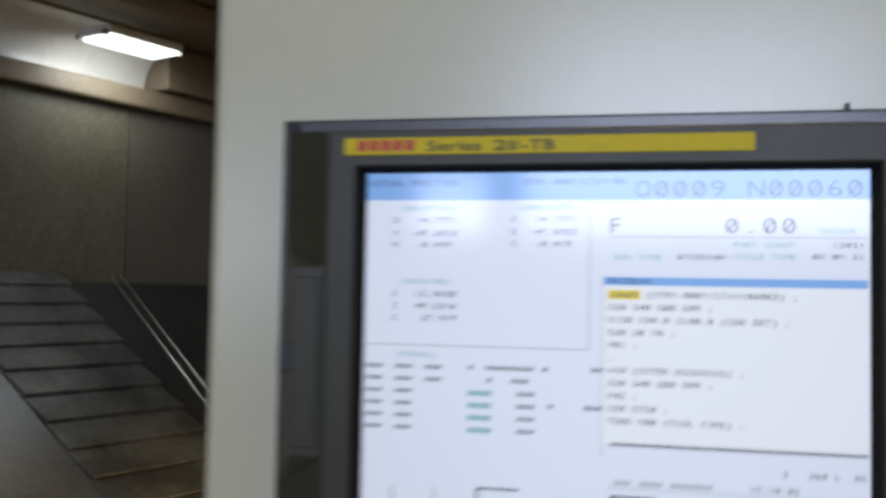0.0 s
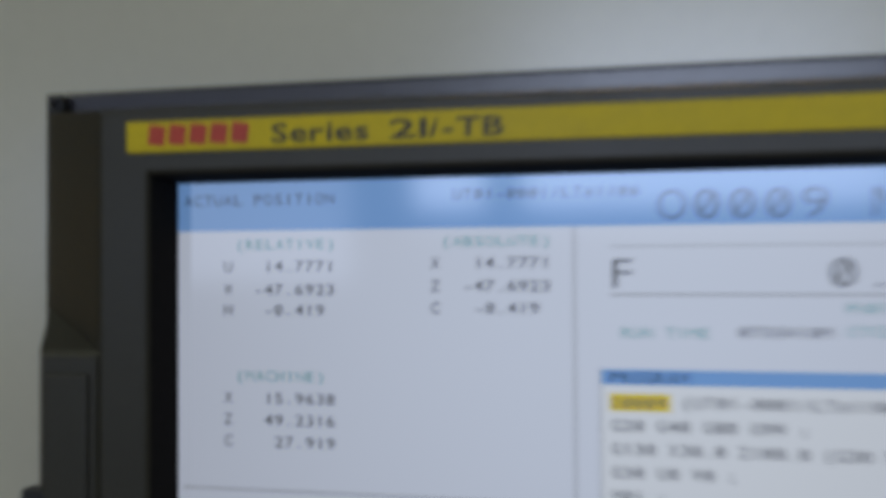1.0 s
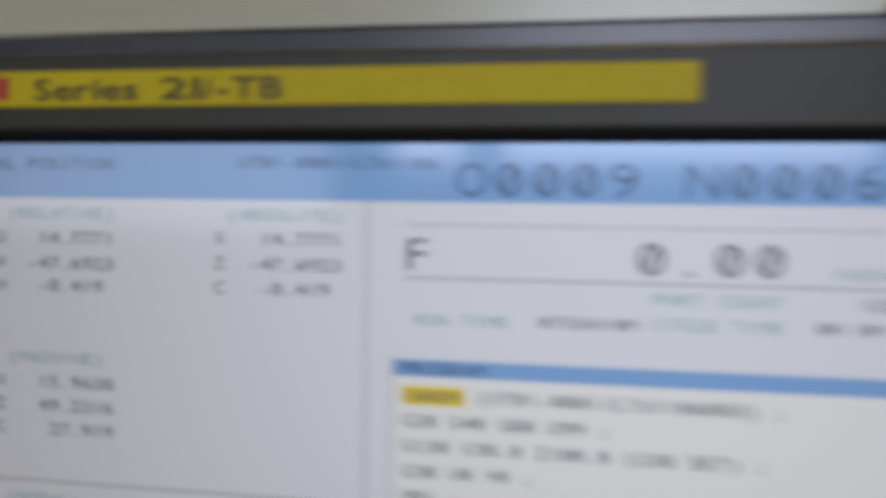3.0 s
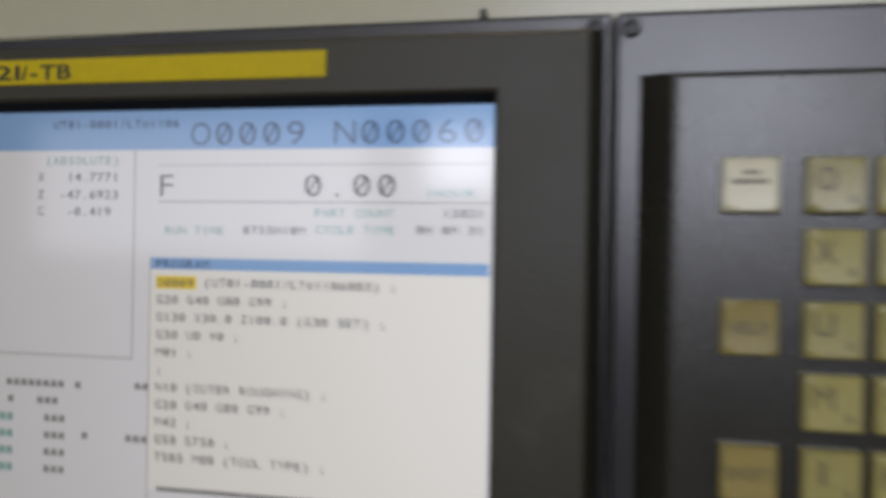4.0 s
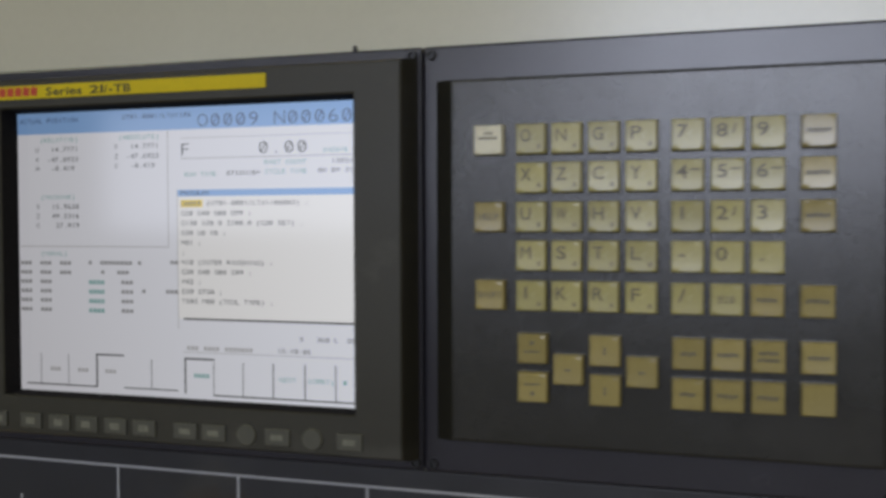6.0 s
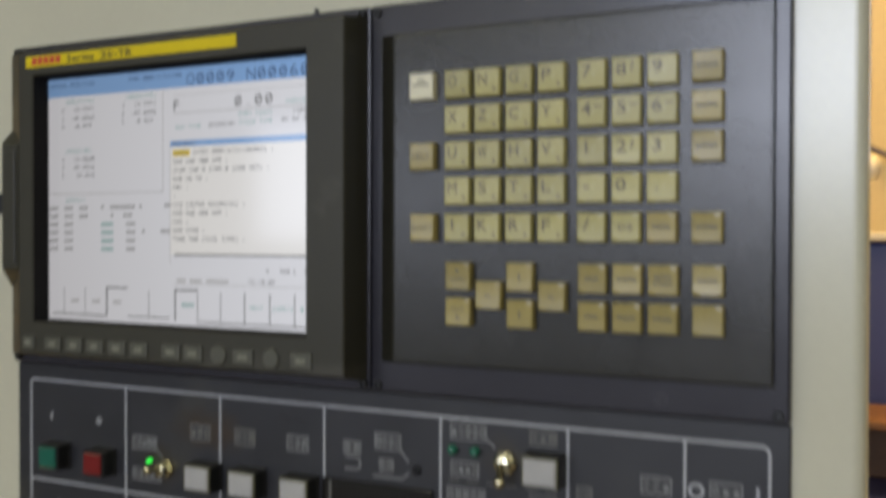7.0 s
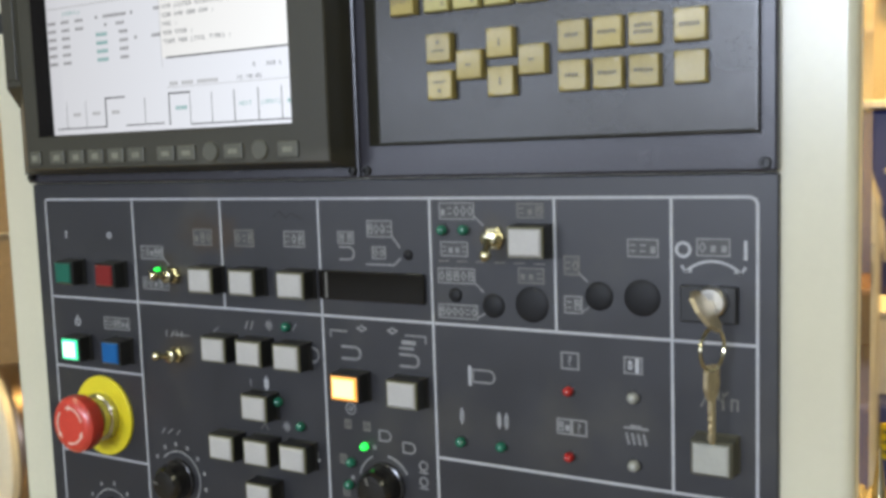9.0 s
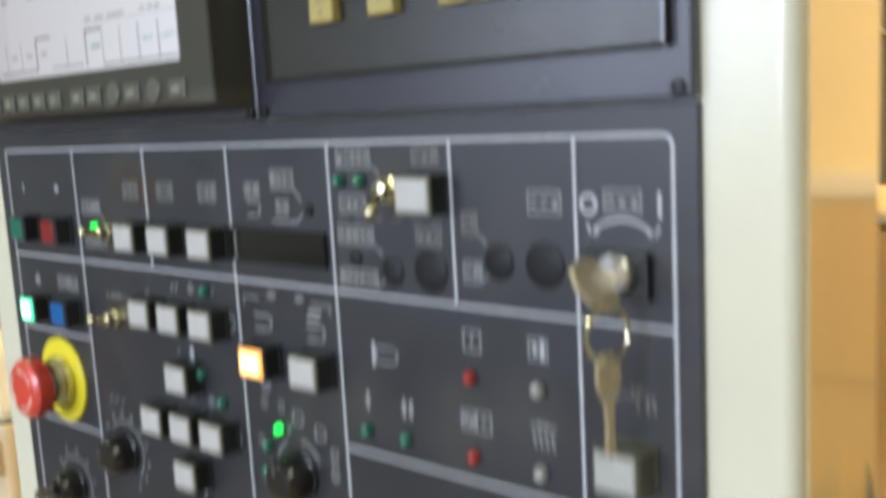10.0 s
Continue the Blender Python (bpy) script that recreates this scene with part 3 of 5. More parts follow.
for r in range(6):
    v = 84 + r * 5.4
    for u in (-0.2, 13.4) + ((27,) if r < 2 else ()):
        code_word(u, v, 3, "lcd_mid")
    if r > 1:
        code_word(46.6, v - 0.2, 4, "lcd_teal", 2.4, 2.2)
for u, v, n in ((46.6, 83.6, 1), (54.4, 83.6, 8), (79.4, 83.6, 1), (100.4, 83, 2), (55, 89, 1), (65.8, 89, 3), (68.4, 94.6, 3), (68.4, 100, 3), (68.4, 105.4, 3), (68.4, 110.8, 3), (82, 99.4, 1), (97.4, 99.4, 3)):
    code_word(u, v, n, "lcd_mid")
sline("soft_key_name", [("NEXT", 166.6, 147.9), ("(OPRT)", 183.4, 147.9)], "lcd_teal", 2.6, 2.5)
for u, n in ((114.6, 4), (204, 1)):
    code_word(u, 145.4, n, "lcd_teal", 2.2, 1.9, 2.5)
for u, v, n in ((19.5, 145.6, 3), (38.5, 145.6, 3), (57, 145.6, 3), (110.5, 130.4, 3), (121, 130.4, 4), (134, 130.4, 7)):
    code_word(u, v - 0.2, n, "lcd_line", 2.2, 1.8, 2.5)

for i, x in enumerate((-6.7, 15.6, 34.8, 53.2, 72, 90.5, 116.4, 133.8, 153.1, 171.4, 191.3, 212.4)):
    w = 5.5 if i in (0,) else 7.2
    if i in (8, 10):
        k = part("soft_key", turned(x / 1000, 1.4252, [(-0.0245, 0.006), (-0.0258, 0.006), (-0.0264, 0.0052)], 20), M["softkey"], display)
    else:
        k = part("soft_key", box(*mm(x - w, x + w, -26.4, -24, 1420.6, 1429.6), 0.0006), M["softkey"], display)
    if i not in (8, 10):
        dim = (3, 1.8) if i < 6 else (3.4, 1.5)
        part("key_mark", box(*mm(x - dim[0], x + dim[0], -26.7, -26.3, 1425 - dim[1], 1425 + dim[1])), M["softmark"], k, "pale worn key mark")

def screw(x, z, parent, y=-0.0055):
    s = part("screw", turned(x / 1000, z / 1000, [(0.0, 0.0027), (y, 0.0027), (y - 0.0006, 0.0022), (y - 0.0006, 0.0015), (y + 0.0012, 0.0014)], 20), M["black"], parent)
    return s

for x, z in ((-41.7, 1624.8), (239.8, 1623.9), (241, 1411.5), (-41.7, 1411.5)):
    screw(x, z, display)

part("top_clip", box(*mm(205.4, 207.2, -2, 1, 1628, 1631.6), 0.0004), M["black"], display, "tiny black clip above the frame")

# ---- keypad unit ----
keypad = thing("keypad_unit", (0.36, 0, ZS), "grey keypad unit with rows of ivory and tan keys", "keypad")
part("frame", box(0.2453, PX1, -0.003, 0.004, ZS + 0.0008, ZT, 0.0014), M["frame"], keypad)
part("raised_rim", loft([mm(252.5, 467.2, 1425.0, 1610.4, -3), mm(253.6, 467.15, 1425.05, 1610.3, -3.5), mm(261, 467.0, 1425.2, 1610.1, -7.0), mm(262, 466.6, 1425.6, 1609.7, -7.4)], cap=False), M["plate"], keypad, "sloping grey rim round the keys")
part("key_plate", loft([mm(262, 466.6, 1425.6, 1609.7, -7.4), mm(263.5, 465.4, 1426.8, 1608.5, -7.6)]), M["plate"], keypad)
for x, z in ((249.8, 1623.9), (250.4, 1411.5), (468.6, 1624.4), (469.1, 1411.3)):
    screw(x, z, keypad, -0.0045)
YK, YKT = -0.0076, -0.0126

def key_mesh(name, mat):
    me = bpy.data.meshes.new(name)
    bm = loft([mm(-7.6, 7.6, -7.6, 7.6, 1), mm(-7.5, 7.5, -7.5, 7.5, -3.0), mm(-7.3, 7.3, -7.3, 7.3, -4.4), mm(-6.8, 6.8, -6.8, 6.8, -5.0)], cap=False)
    # finger dish, hollow from top to bottom
    prev = None
    for i in range(9):
        z = -6.8 + 13.6 * i / 8
        y = -5.0 + 0.16 * (1 - (z / 6.8) ** 2)
        row = [bm.verts.new((x / 1000, (y + 0.06 * (1 - (x / 6.8) ** 2)) / 1000, z / 1000)) for x in (-6.8, -3.4, 0.0, 3.4, 6.8)]
        if prev:
            for k in range(4):
                bm.faces.new((prev[k], prev[k + 1], row[k + 1], row[k])).smooth = True
        prev = row
    bmesh.ops.remove_doubles(bm, verts=bm.verts, dist=0.00002)
    bmesh.ops.recalc_face_normals(bm, faces=bm.faces)
    bm.to_mesh(me)
    bm.free()
    me.materials.append(M[mat])
    return me

CAPS = {k: key_mesh("key", k) for k in ("ivory", "tan", "cream_key")}
ROWZ = (1578.7, 1559.6, 1540.2, 1521.0, 1501.1)
CX, NX = (304.0, 321.7, 339.7, 357.7), (379.2, 397.2, 415.1)

def key(x, z, mat, big="", sub=0, bars=(), mark=None):
    ob = new("key", CAPS[mat])
    ob.parent = keypad
    ob.location = Vector((x / 1000, YK, z / 1000)) - ORIGIN[keypad.name]
    ORIGIN[ob.name] = Vector((x / 1000, YK, z / 1000))
    lean = random.Random(int(x * 7 + z * 13))
    ob.rotation_euler = (radians(lean.uniform(-1.6, 1.0)), 0, radians(lean.uniform(-1.4, 1.4)))
    if mat == "cream_key":
        ob["label"] = "pale cream reset key"
    elif mat == "tan":
        ob["label"] = "tan function key"
    y = YKT + 0.00004
    bm = bmesh.new()
    if big:
        h = 0.0062 if len(big) == 1 else 0.0034
        p = 0.0062 if len(big) == 1 else 0.0026
        x0 = x / 1000 - (0.0056 if len(big) == 1 else p * len(big) / 2)
        text(big, x0, z / 1000 - (0.0014 if len(big) == 1 else 0.0016), p, h, y, bm)
    if sub:
        for a, b, c, d in ((3.4, 3.9, -5.0, -2.8), (3.9, 5.0, -3.3, -2.8), (4.5, 5.0, -5.0, -3.6), (3.9, 4.5, -4.3, -3.9)):
            box(*mm(x + a, x + b, y * 1000 - 0.05, y * 1000 + 0.1, z + c, z + d), 0, bm)
    if mark == "up":
        stroke(mm2(x + 2.4, z + 0.5, x + 3.6, z + 4.5), 0.0008, y, bm=bm)
    if mark == "side":
        stroke(mm2(x + 1.6, z + 2.6, x + 5.6, z + 2.6), 0.0008, y, bm=bm)
    for x0, x1, z0, z1 in bars:
        # a word too small to read: a run of upright dashes
        n = max(1, round((x1 - x0) / 1.7))
        for i in range(n):
            a = x + x0 + (x1 - x0) * i / n
            w, cut = (x1 - x0) / n * (0.78 if n > 1 else 1), lean.choice((0, 0, 0.3)) if n > 1 else 0
            box(*mm(a, a + w, y * 1000 - 0.05, y * 1000 + 0.1, z + z0 + cut, z + z1 - (0.3 - cut if n > 1 else 0)), 0, bm)
    if bm.verts:
        part("legend", bm, M["legend"], ob)
    else:
        bm.free()

def mm2(xa, za, xb, zb):
    return [(xa / 1000, za / 1000), (xb / 1000, zb / 1000)]

for r, row in enumerate(("ONGP", "XZCY", "UWHV", "MSTL", "IKRF")):
    for c, ch in enumerate(row):
        key(CX[c], ROWZ[r], "ivory", ch, 1)
for r, row in enumerate(("789", "456", "123")):
    for c, ch in enumerate(row):
        key(NX[c], ROWZ[r], "ivory", ch, 0, mark={"8": "up", "2": "up", "4": "side", "6": "side", "5": "side"}.get(ch))
key(NX[0], ROWZ[3], "ivory", "-", 0)
key(NX[1], ROWZ[3], "ivory", "0", 0)
key(NX[2], ROWZ[3], "ivory", ".", 0)
key(NX[0], ROWZ[4], "ivory", "/", 0)
key(NX[1], ROWZ[4], "ivory", "EOB", 0)
WORD = ((-4.6, 4.6, -0.9, 1.4),)
key(NX[2], ROWZ[4], "tan", "", 0, WORD)
key(282.4, ROWZ[0], "cream_key", "", 0, ((-4.8, 4.8, 0.2, 1.8), (-2, 2.6, 2.6, 4)))
key(282.6, ROWZ[2], "tan", "HELP")
key(283.1, ROWZ[4], "tan", "SHIFT")
for r in (0, 1, 2, 4):
    key(436.9, ROWZ[r], "tan", "", 0, ((-5.2, 5.2, -0.9, 1.4),))
key(304.7, 1474.9, "tan", "", 0, ((-1, 1, 2, 4), (-4, 4, -2, -0.6)))
key(304.8, 1455.6, "tan", "", 0, ((-4, 4, 1, 2.4), (-1, 1, -4, -2)))
key(322.6, 1465.0, "tan", "", 0, ((-1.6, 1.6, -0.8, 0.8),))
key(340.4, 1474.9, "tan", "", 0, ((-0.5, 0.5, -2, 2),))
key(340.6, 1455.6, "tan", "", 0, ((-0.5, 0.5, -2, 2),))
key(358.3, 1465.2, "tan", "", 0, ((-1.6, 1.6, -0.8, 0.8),))
for z in (1475.0, 1455.8):
    for x, half in ((379.8, 3.6), (397.8, 4.8), (415.8, 4.8)):
        if x == 415.8 and z == 1475.0:
            key(x, z, "tan", "", 0, ((-4.4, 4.4, 0.7, 2.8), (-4.8, 4.8, -2.4, -0.3)))
        else:
            key(x, z, "tan", "", 0, ((-half, half, -0.9, 1.3),))
key(437.4, 1475.1, "tan", "", 0, ((-4.8, 4.8, -0.9, 1.3),))
key(437.5, 1455.9, "tan")

# ---- operator panel ----
panel = thing("operator_panel", (0.21, 0, ZB), "dark grey operator panel with white printed dividing lines", "control panel")
part("face_plate", box(PX0, PX1, 0.0, 0.0045, ZB, ZS, 0.0009), M["panel"], panel)
LW = 0.00145
def rule(*pts, lift=0.00025):
    part("dividing_line", stroke([(x / 1000, z / 1000) for x, z in pts], LW, 0.0, t=lift), M["ink"], panel)

ZL0 = 1100
rule((-34, ZL0), (-34, 1393.6), (-33.4, 1395.0), (-32, 1395.6), (461.5, 1395.6), (463.9, 1394.6), (465, 1392.4), (465, ZL0))
rule((55, ZL0), (55, 1394.6), lift=0.00052)
rule((134, 1325.6), (134, 1394.6), lift=0.00052)
rule((211.8, ZL0), (211.8, 1394.6), lift=0.00052)
rule((289, ZL0), (289, 1394.6), lift=0.00052)
rule((363.6, 1326), (363.6, 1394.6), lift=0.00052)
rule((424.6, 1249), (424.6, 1394.6), lift=0.00052)
rule((-33, 1325.7), (464, 1326), lift=0.00042)
rule((-33, 1275), (54, 1275), lift=0.00042)
rule((-33, 1212), (54, 1212), lift=0.00042)
rule((290, 1249), (464, 1249.6), lift=0.00042)

def print_mark(name, bm, ink="ink"):
    part(name, bm, M[ink], panel)

def boxmark(x0, x1, z0, z1, ink="ink_worn", seed=1):
    """A framed pictogram with small signs inside it."""
    rng = random.Random(seed)
    a = mm(x0, x1, z0, z1)
    print_mark("pictogram_ground", slab(*a, 0.00012), "ink_ground")
    bm = outline(*a, 0.0007, 0.0)
    n = max(2, int((x1 - x0) / 4))
    for i in range(n):
        cx = x0 + (i + 0.5) * (x1 - x0) / n
        h = (z1 - z0) * 0.28
        cz = (z0 + z1) / 2
        k = rng.randrange(4)
        if k == 0:
            slab(*mm(cx - 1.2, cx + 1.2, cz - h, cz + h * 0.4), 0.0, bm=bm)
        elif k == 1:
            for dz in (-h * 0.6, h * 0.6):
                slab(*mm(cx - 1.4, cx + 1.4, cz + dz - 0.35, cz + dz + 0.35), 0.0, bm=bm)
        elif k == 2:
            stroke([(px / 1000, pz / 1000) for px, pz in ((cx - 1.5, cz), (cx, cz + h), (cx + 1.5, cz), (cx, cz - h), (cx - 1.5, cz))], 0.0007, 0.0, bm=bm)
        else:
            outline(*mm(cx - 1.3, cx + 1.3, cz - h, cz + h), 0.0007, 0.0, bm)
            slab(*mm(cx - 0.6, cx + 0.6, cz - 0.5, cz + h * 0.6), 0.0, bm=bm)
    print_mark("pictogram", bm, ink)

def lines(*paths, w=0.9, ink="ink_worn"):
    bm = bmesh.new()
    for p in paths:
        stroke([(x / 1000, z / 1000) for x, z in p], w / 1000, 0.0, bm=bm)
    print_mark("pictogram", bm, ink)

def arcmm(cx, cz, r, a0, a1, n=12):
    return arc(cx, cz, r, a0, a1, n)

# power and ready field
lines([(-13.9, 1368.6), (-13.9, 1373.2)], w=1.2, ink="ink")
lines(arcmm(30.5, 1370.8, 1.7, 0, 360), w=1.2, ink="ink")
lines(arcmm(-8.1, 1308.4, 2.6, -230, 50), [(-8.1, 1308.4), (-8.1, 1313)], w=1.0, ink="ink")
boxmark(20, 44.5, 1305.4, 1313.4, "ink_worn", 3)
# coolant and feed fields
boxmark(61, 81, 1355.8, 1364.2, "ink_worn", 4)
boxmark(61.3, 85, 1335.4, 1343, "ink_worn", 5)
lines([(81, 1357), (86, 1352)], [(85, 1342), (88, 1346)])
boxmark(110, 125.5, 1366, 1376, "ink_faint", 6)
boxmark(145.4, 160.5, 1366, 1376, "ink_faint", 7)
boxmark(185, 200.2, 1366.6, 1375.8, "ink_worn", 8)
lines([(177, 1384), (182, 1388), (187, 1383.6), (191, 1387), (200, 1383)], w=0.8, ink="black")
slab_bm = slab(*mm(86, 101, 1305.2, 1305.9), 0.0)
print_mark("pictogram", slab_bm, "ink_worn")
lines([(80, 1303.8), (80, 1308)], [(84, 1304), (87, 1308)], [(90, 1308), (90, 1304)], [(94, 1304), (94, 1308)], w=0.7)
lines([(150, 1313.6), (152, 1318.4)], [(154.4, 1313.6), (156.4, 1318.4)], w=0.9)
for cx, cz in ((169.6, 1317), (179.9, 1253.7)):
    lines([(cx - 3, cz), (cx + 3, cz)], [(cx, cz - 3), (cx, cz + 3)], [(cx - 2, cz - 2), (cx + 2, cz + 2)], [(cx - 2, cz + 2), (cx + 2, cz - 2)], w=0.9, ink="ink_worn")
lines([(188, 1315), (191, 1319)], w=0.7)
lines(arcmm(203.2, 1301, 4.2, -120, 120), [(200.4, 1296.6), (204.6, 1296.4)], w=1.1)
lines([(123, 1310), (127, 1313)], w=0.7)
lines([(152, 1277), (152, 1281)], w=0.7)
lines([(165, 1274.6), (165, 1284)], [(163.8, 1277), (163.8, 1282)], [(166.2, 1277), (166.2, 1282)], w=1.1, ink="ink")
lines([(159, 1250), (162, 1253.6), (165, 1250)], w=0.7, ink="ink_faint")
lines([(203, 1233.5), (203, 1241)], [(201.6, 1235.6), (204.6, 1235.6)], w=1.2, ink="ink")
lines([(166, 1186), (166, 1199)], [(164, 1189), (166, 1186), (168, 1189)], w=1.0, ink="ink")
# tool display field
boxmark(225.4, 236.6, 1369.4, 1376.2, "ink_worn", 11)
lines([(226.4, 1367.2), (233, 1367.2)], arcmm(233, 1363.6, 3.6, 90, -90), [(233, 1360), (226.4, 1360)], w=1.1)
boxmark(246.6, 263.2, 1373.6, 1382.8, "ink_worn", 12)
lines([(263.4, 1374), (268.3, 1368)], w=1.1)
boxmark(249.6, 258.4, 1361, 1367.8, "ink_worn", 13)
lines([(245.3, 1357.6), (264, 1357.6), (268.6, 1361.4)], w=1.1)
# rapid and edit field
boxmark(295.2, 316.4, 1384.2, 1393, "ink_worn", 14)
lines([(316.4, 1386), (322, 1381)], w=0.9)
boxmark(295.4, 312, 1364, 1371.6, "ink_worn", 15)
boxmark(293.2, 316, 1349, 1357, "ink_worn", 16)
boxmark(293, 317.2, 1329.6, 1337, "ink_worn", 17)
lines([(316, 1349.6), (321, 1345)], [(317.2, 1330.4), (321.6, 1333)], w=0.9)
boxmark(342.4, 357.2, 1385.2, 1392.6, "ink_faint", 18)
boxmark(342.4, 356.8, 1350.8, 1358.6, "ink_faint", 19)
for i in range(6):
    lines([(294 + i * 11.5, 1361), (300 + i * 11.5, 1361.2)], w=0.7, ink="ink_faint")
# lock field
boxmark(368.6, 376.6, 1356.2, 1365.6, "ink_faint", 20)
boxmark(368.4, 377.8, 1336.4, 1345, "ink_worn", 21)
lines([(376.6, 1357), (381, 1353)], [(377.8, 1337), (381, 1339.4)], w=0.9)
boxmark(402.6, 417.8, 1366.4, 1375, "ink_worn", 22)
# key switch field
lines(arcmm(430.2, 1370.5, 3.3, 0, 360, 20), w=1.5, ink="ink")
boxmark(436.9, 452.2, 1367.8, 1375.8, "ink_worn", 23)
lines([(459.6, 1366.6), (459.6, 1374.8)], w=1.5, ink="ink")
lines(arcmm(444.3, 1347, 18.2, 136, 44, 20), [(429.6, 1362.6), (431.2, 1359.6), (434, 1360.4)], [(454.8, 1360.4), (457.4, 1359.6), (459.4, 1362.4)], w=1.2, ink="ink")
# spindle field
lines([(217, 1313.4), (217, 1317.2), (229, 1317.2)], [(270, 1317.6), (283.4, 1317.6), (283.4, 1313.6)], w=0.9)
for cx in (239.8, 261.2):
    lines([(cx - 3, 1319.6), (cx, 1321.2), (cx + 3, 1319.6), (cx, 1318), (cx - 3, 1319.6)], w=1.0)
lines([(225, 1308), (234.6, 1308)], arcmm(234.6, 1304.4, 3.6, 90, -90), [(234.6, 1300.8), (225, 1300.8)], w=1.4)
lines([(266, 1306.4), (275, 1306.4)], arcmm(275, 1303, 3.4, 90, -90), [(275, 1299.6), (266, 1299.6)], [(266, 1310), (275, 1310)], w=1.4)
lines([(268, 1313.4), (276, 1313.4)], w=2.4)
# chuck field
lines([(311.2, 1293), (311.2, 1303)], w=1.7, ink="ink")
lines([(313, 1301.6), (323, 1301.6)], arcmm(323, 1298.2, 3.4, 90, -90), [(323, 1294.8), (313, 1294.8), (313, 1301.6)], w=1.0)
for cx in (305.5, 328.6, 333):
    lines([(cx, 1270.6), (cx, 1279)], w=0.9, ink="ink")
    lines([(cx, 1272.6), (cx, 1277)], w=2.3, ink="ink")
def question(x0, x1, z0, z1, cx):
    bm = outline(*mm(x0, x1, z0, z1), 0.0009, 0.0)
    text("?", (cx - 2.6) / 1000, (z0 + 1.7) / 1000, 0.0052, (z1 - z0 - 3.2) / 1000, -0.00025, bm)
    print_mark("pictogram", bm, "ink_worn")

question(366, 375.2, 1307, 1315.4, 370.6)
question(371.2, 379, 1272.2, 1280, 375.1)
boxmark(362.8, 370.4, 1272.2, 1280, "ink_worn", 25)
lines([(400, 1307.6), (400, 1315.6), (409, 1315.6), (409, 1307.6), (400, 1307.6)], [(402, 1311.6), (405, 1311.6)], w=0.9, ink="ink_worn")
lines([(406.6, 1308.6), (406.6, 1314.6)], [(403, 1310), (403, 1313.4)], w=2.0, ink="ink")
lines([(399.6, 1279.6), (411.6, 1279.6)], [(403, 1280.6), (408, 1280.6)], w=1.2)
for i in range(4):
    lines([(400.6 + i * 3, 1276.6), (401.8 + i * 3, 1271.4)], w=1.2)
# start field
lines([(438.4, 1294.6), (440.6, 1299), (447, 1299), (447, 1302.6)], [(449, 1302), (449, 1294)], [(451, 1302.6), (448, 1298)], [(453, 1294), (453, 1299), (455.8, 1299), (455.8, 1294)], w=0.9, ink="ink_faint")
# lower field signs
lines([(297, 1206), (300, 1212), (303, 1206)], [(300, 1203), (300, 1211)], w=1.0, ink="ink_worn")
for a in range(0, 180, 45):
    d = radians(a)
    lines([(321.3 - 4 * math.cos(d), 1213 - 4 * math.sin(d)), (321.3 + 4 * math.cos(d), 1213 + 4 * math.sin(d))], w=0.9)
boxmark(339, 348.6, 1209, 1217, "ink_worn", 31)
boxmark(367, 377, 1212, 1220, "ink_worn", 32)
lines([(228, 1198), (237, 1198)], arcmm(237, 1194.6, 3.4, 90, -90), [(237, 1191.2), (228, 1191.2)], w=1.0)
# dial scales
def dial(cx, cz, r, a0, a1, n, ink="ink_worn"):
    lines(arcmm(cx, cz, r, a0, a1, 24), w=1.0, ink=ink)
    bm = bmesh.new()
    for i in range(n):
        a = radians(a0 + 12 + (a1 - a0 - 24) * i / (n - 1))
        q = r + 5
        box(*mm(cx + q * math.cos(a) - 1.1, cx + q * math.cos(a) + 1.1, -0.25, 0.2, cz + q * math.sin(a) - 1.3, cz + q * math.sin(a) + 1.3), 0, bm)
    print_mark("dial_marks", bm, ink)

dial(84, 1206, 19, 135, -50, 9)
dial(15, 1169, 19, 170, -40, 8, "ink_worn")
dial(252, 1227, 18, 165, 118, 2)
lines(arcmm(252, 1227, 18, 80, 30, 10), w=1.4)
lines([(70, 1236), (73, 1240)], [(76, 1237), (80, 1240)], [(84, 1237), (87, 1240)], w=0.8)
for i, (cx, cz) in enumerate(((229.6, 1270.6), (227, 1261), (240.7, 1261), (253.4, 1256.8), (269.8, 1251.6), (279.2, 1242.4), (279, 1233), (222.4, 1239), (224, 1219))):
    if i == 0:
        lines(arcmm(cx, cz, 3.4, 0, 360), arcmm(cx, cz, 1.2, 0, 360, 8), w=0.9)
    elif i in (3, 4):
        lines([(cx - 4, cz + 3), (cx + 1, cz + 3)], arcmm(cx + 1, cz, 3, 90, -90), [(cx + 1, cz - 3), (cx - 4, cz - 3), (cx - 4, cz + 3)], w=1.0)
    elif i in (5, 6):
        lines(arcmm(cx, cz, 2.6, 0, 360), [(cx - 2.6, cz - 4), (cx + 2.6, cz - 4)], w=0.9)
    else:
        lines([(cx - 2, cz - 2.4), (cx + 2, cz - 2.4), (cx + 2, cz + 2.4), (cx - 2, cz + 2.4), (cx - 2, cz - 2.4)], [(cx, cz - 2), (cx, cz + 2)], w=0.9, ink="ink_faint")

# blank plugs in unused holes
def plug(x, z, r):
    ob = thing("hole_plug", (x / 1000, 0, z / 1000), "round dark plug in an unused panel hole", "hole plug", "panel hole plugs")
    part("cap", turned(x / 1000, z / 1000, [(0.0, r / 1000), (-0.0005, r / 1000), (-0.0010, r * 0.9 / 1000), (-0.0015, r * 0.65 / 1000), (-0.0018, r * 0.35 / 1000), (-0.0019, r * 0.1 / 1000)], 32), M["hole"], ob, smooth=True)

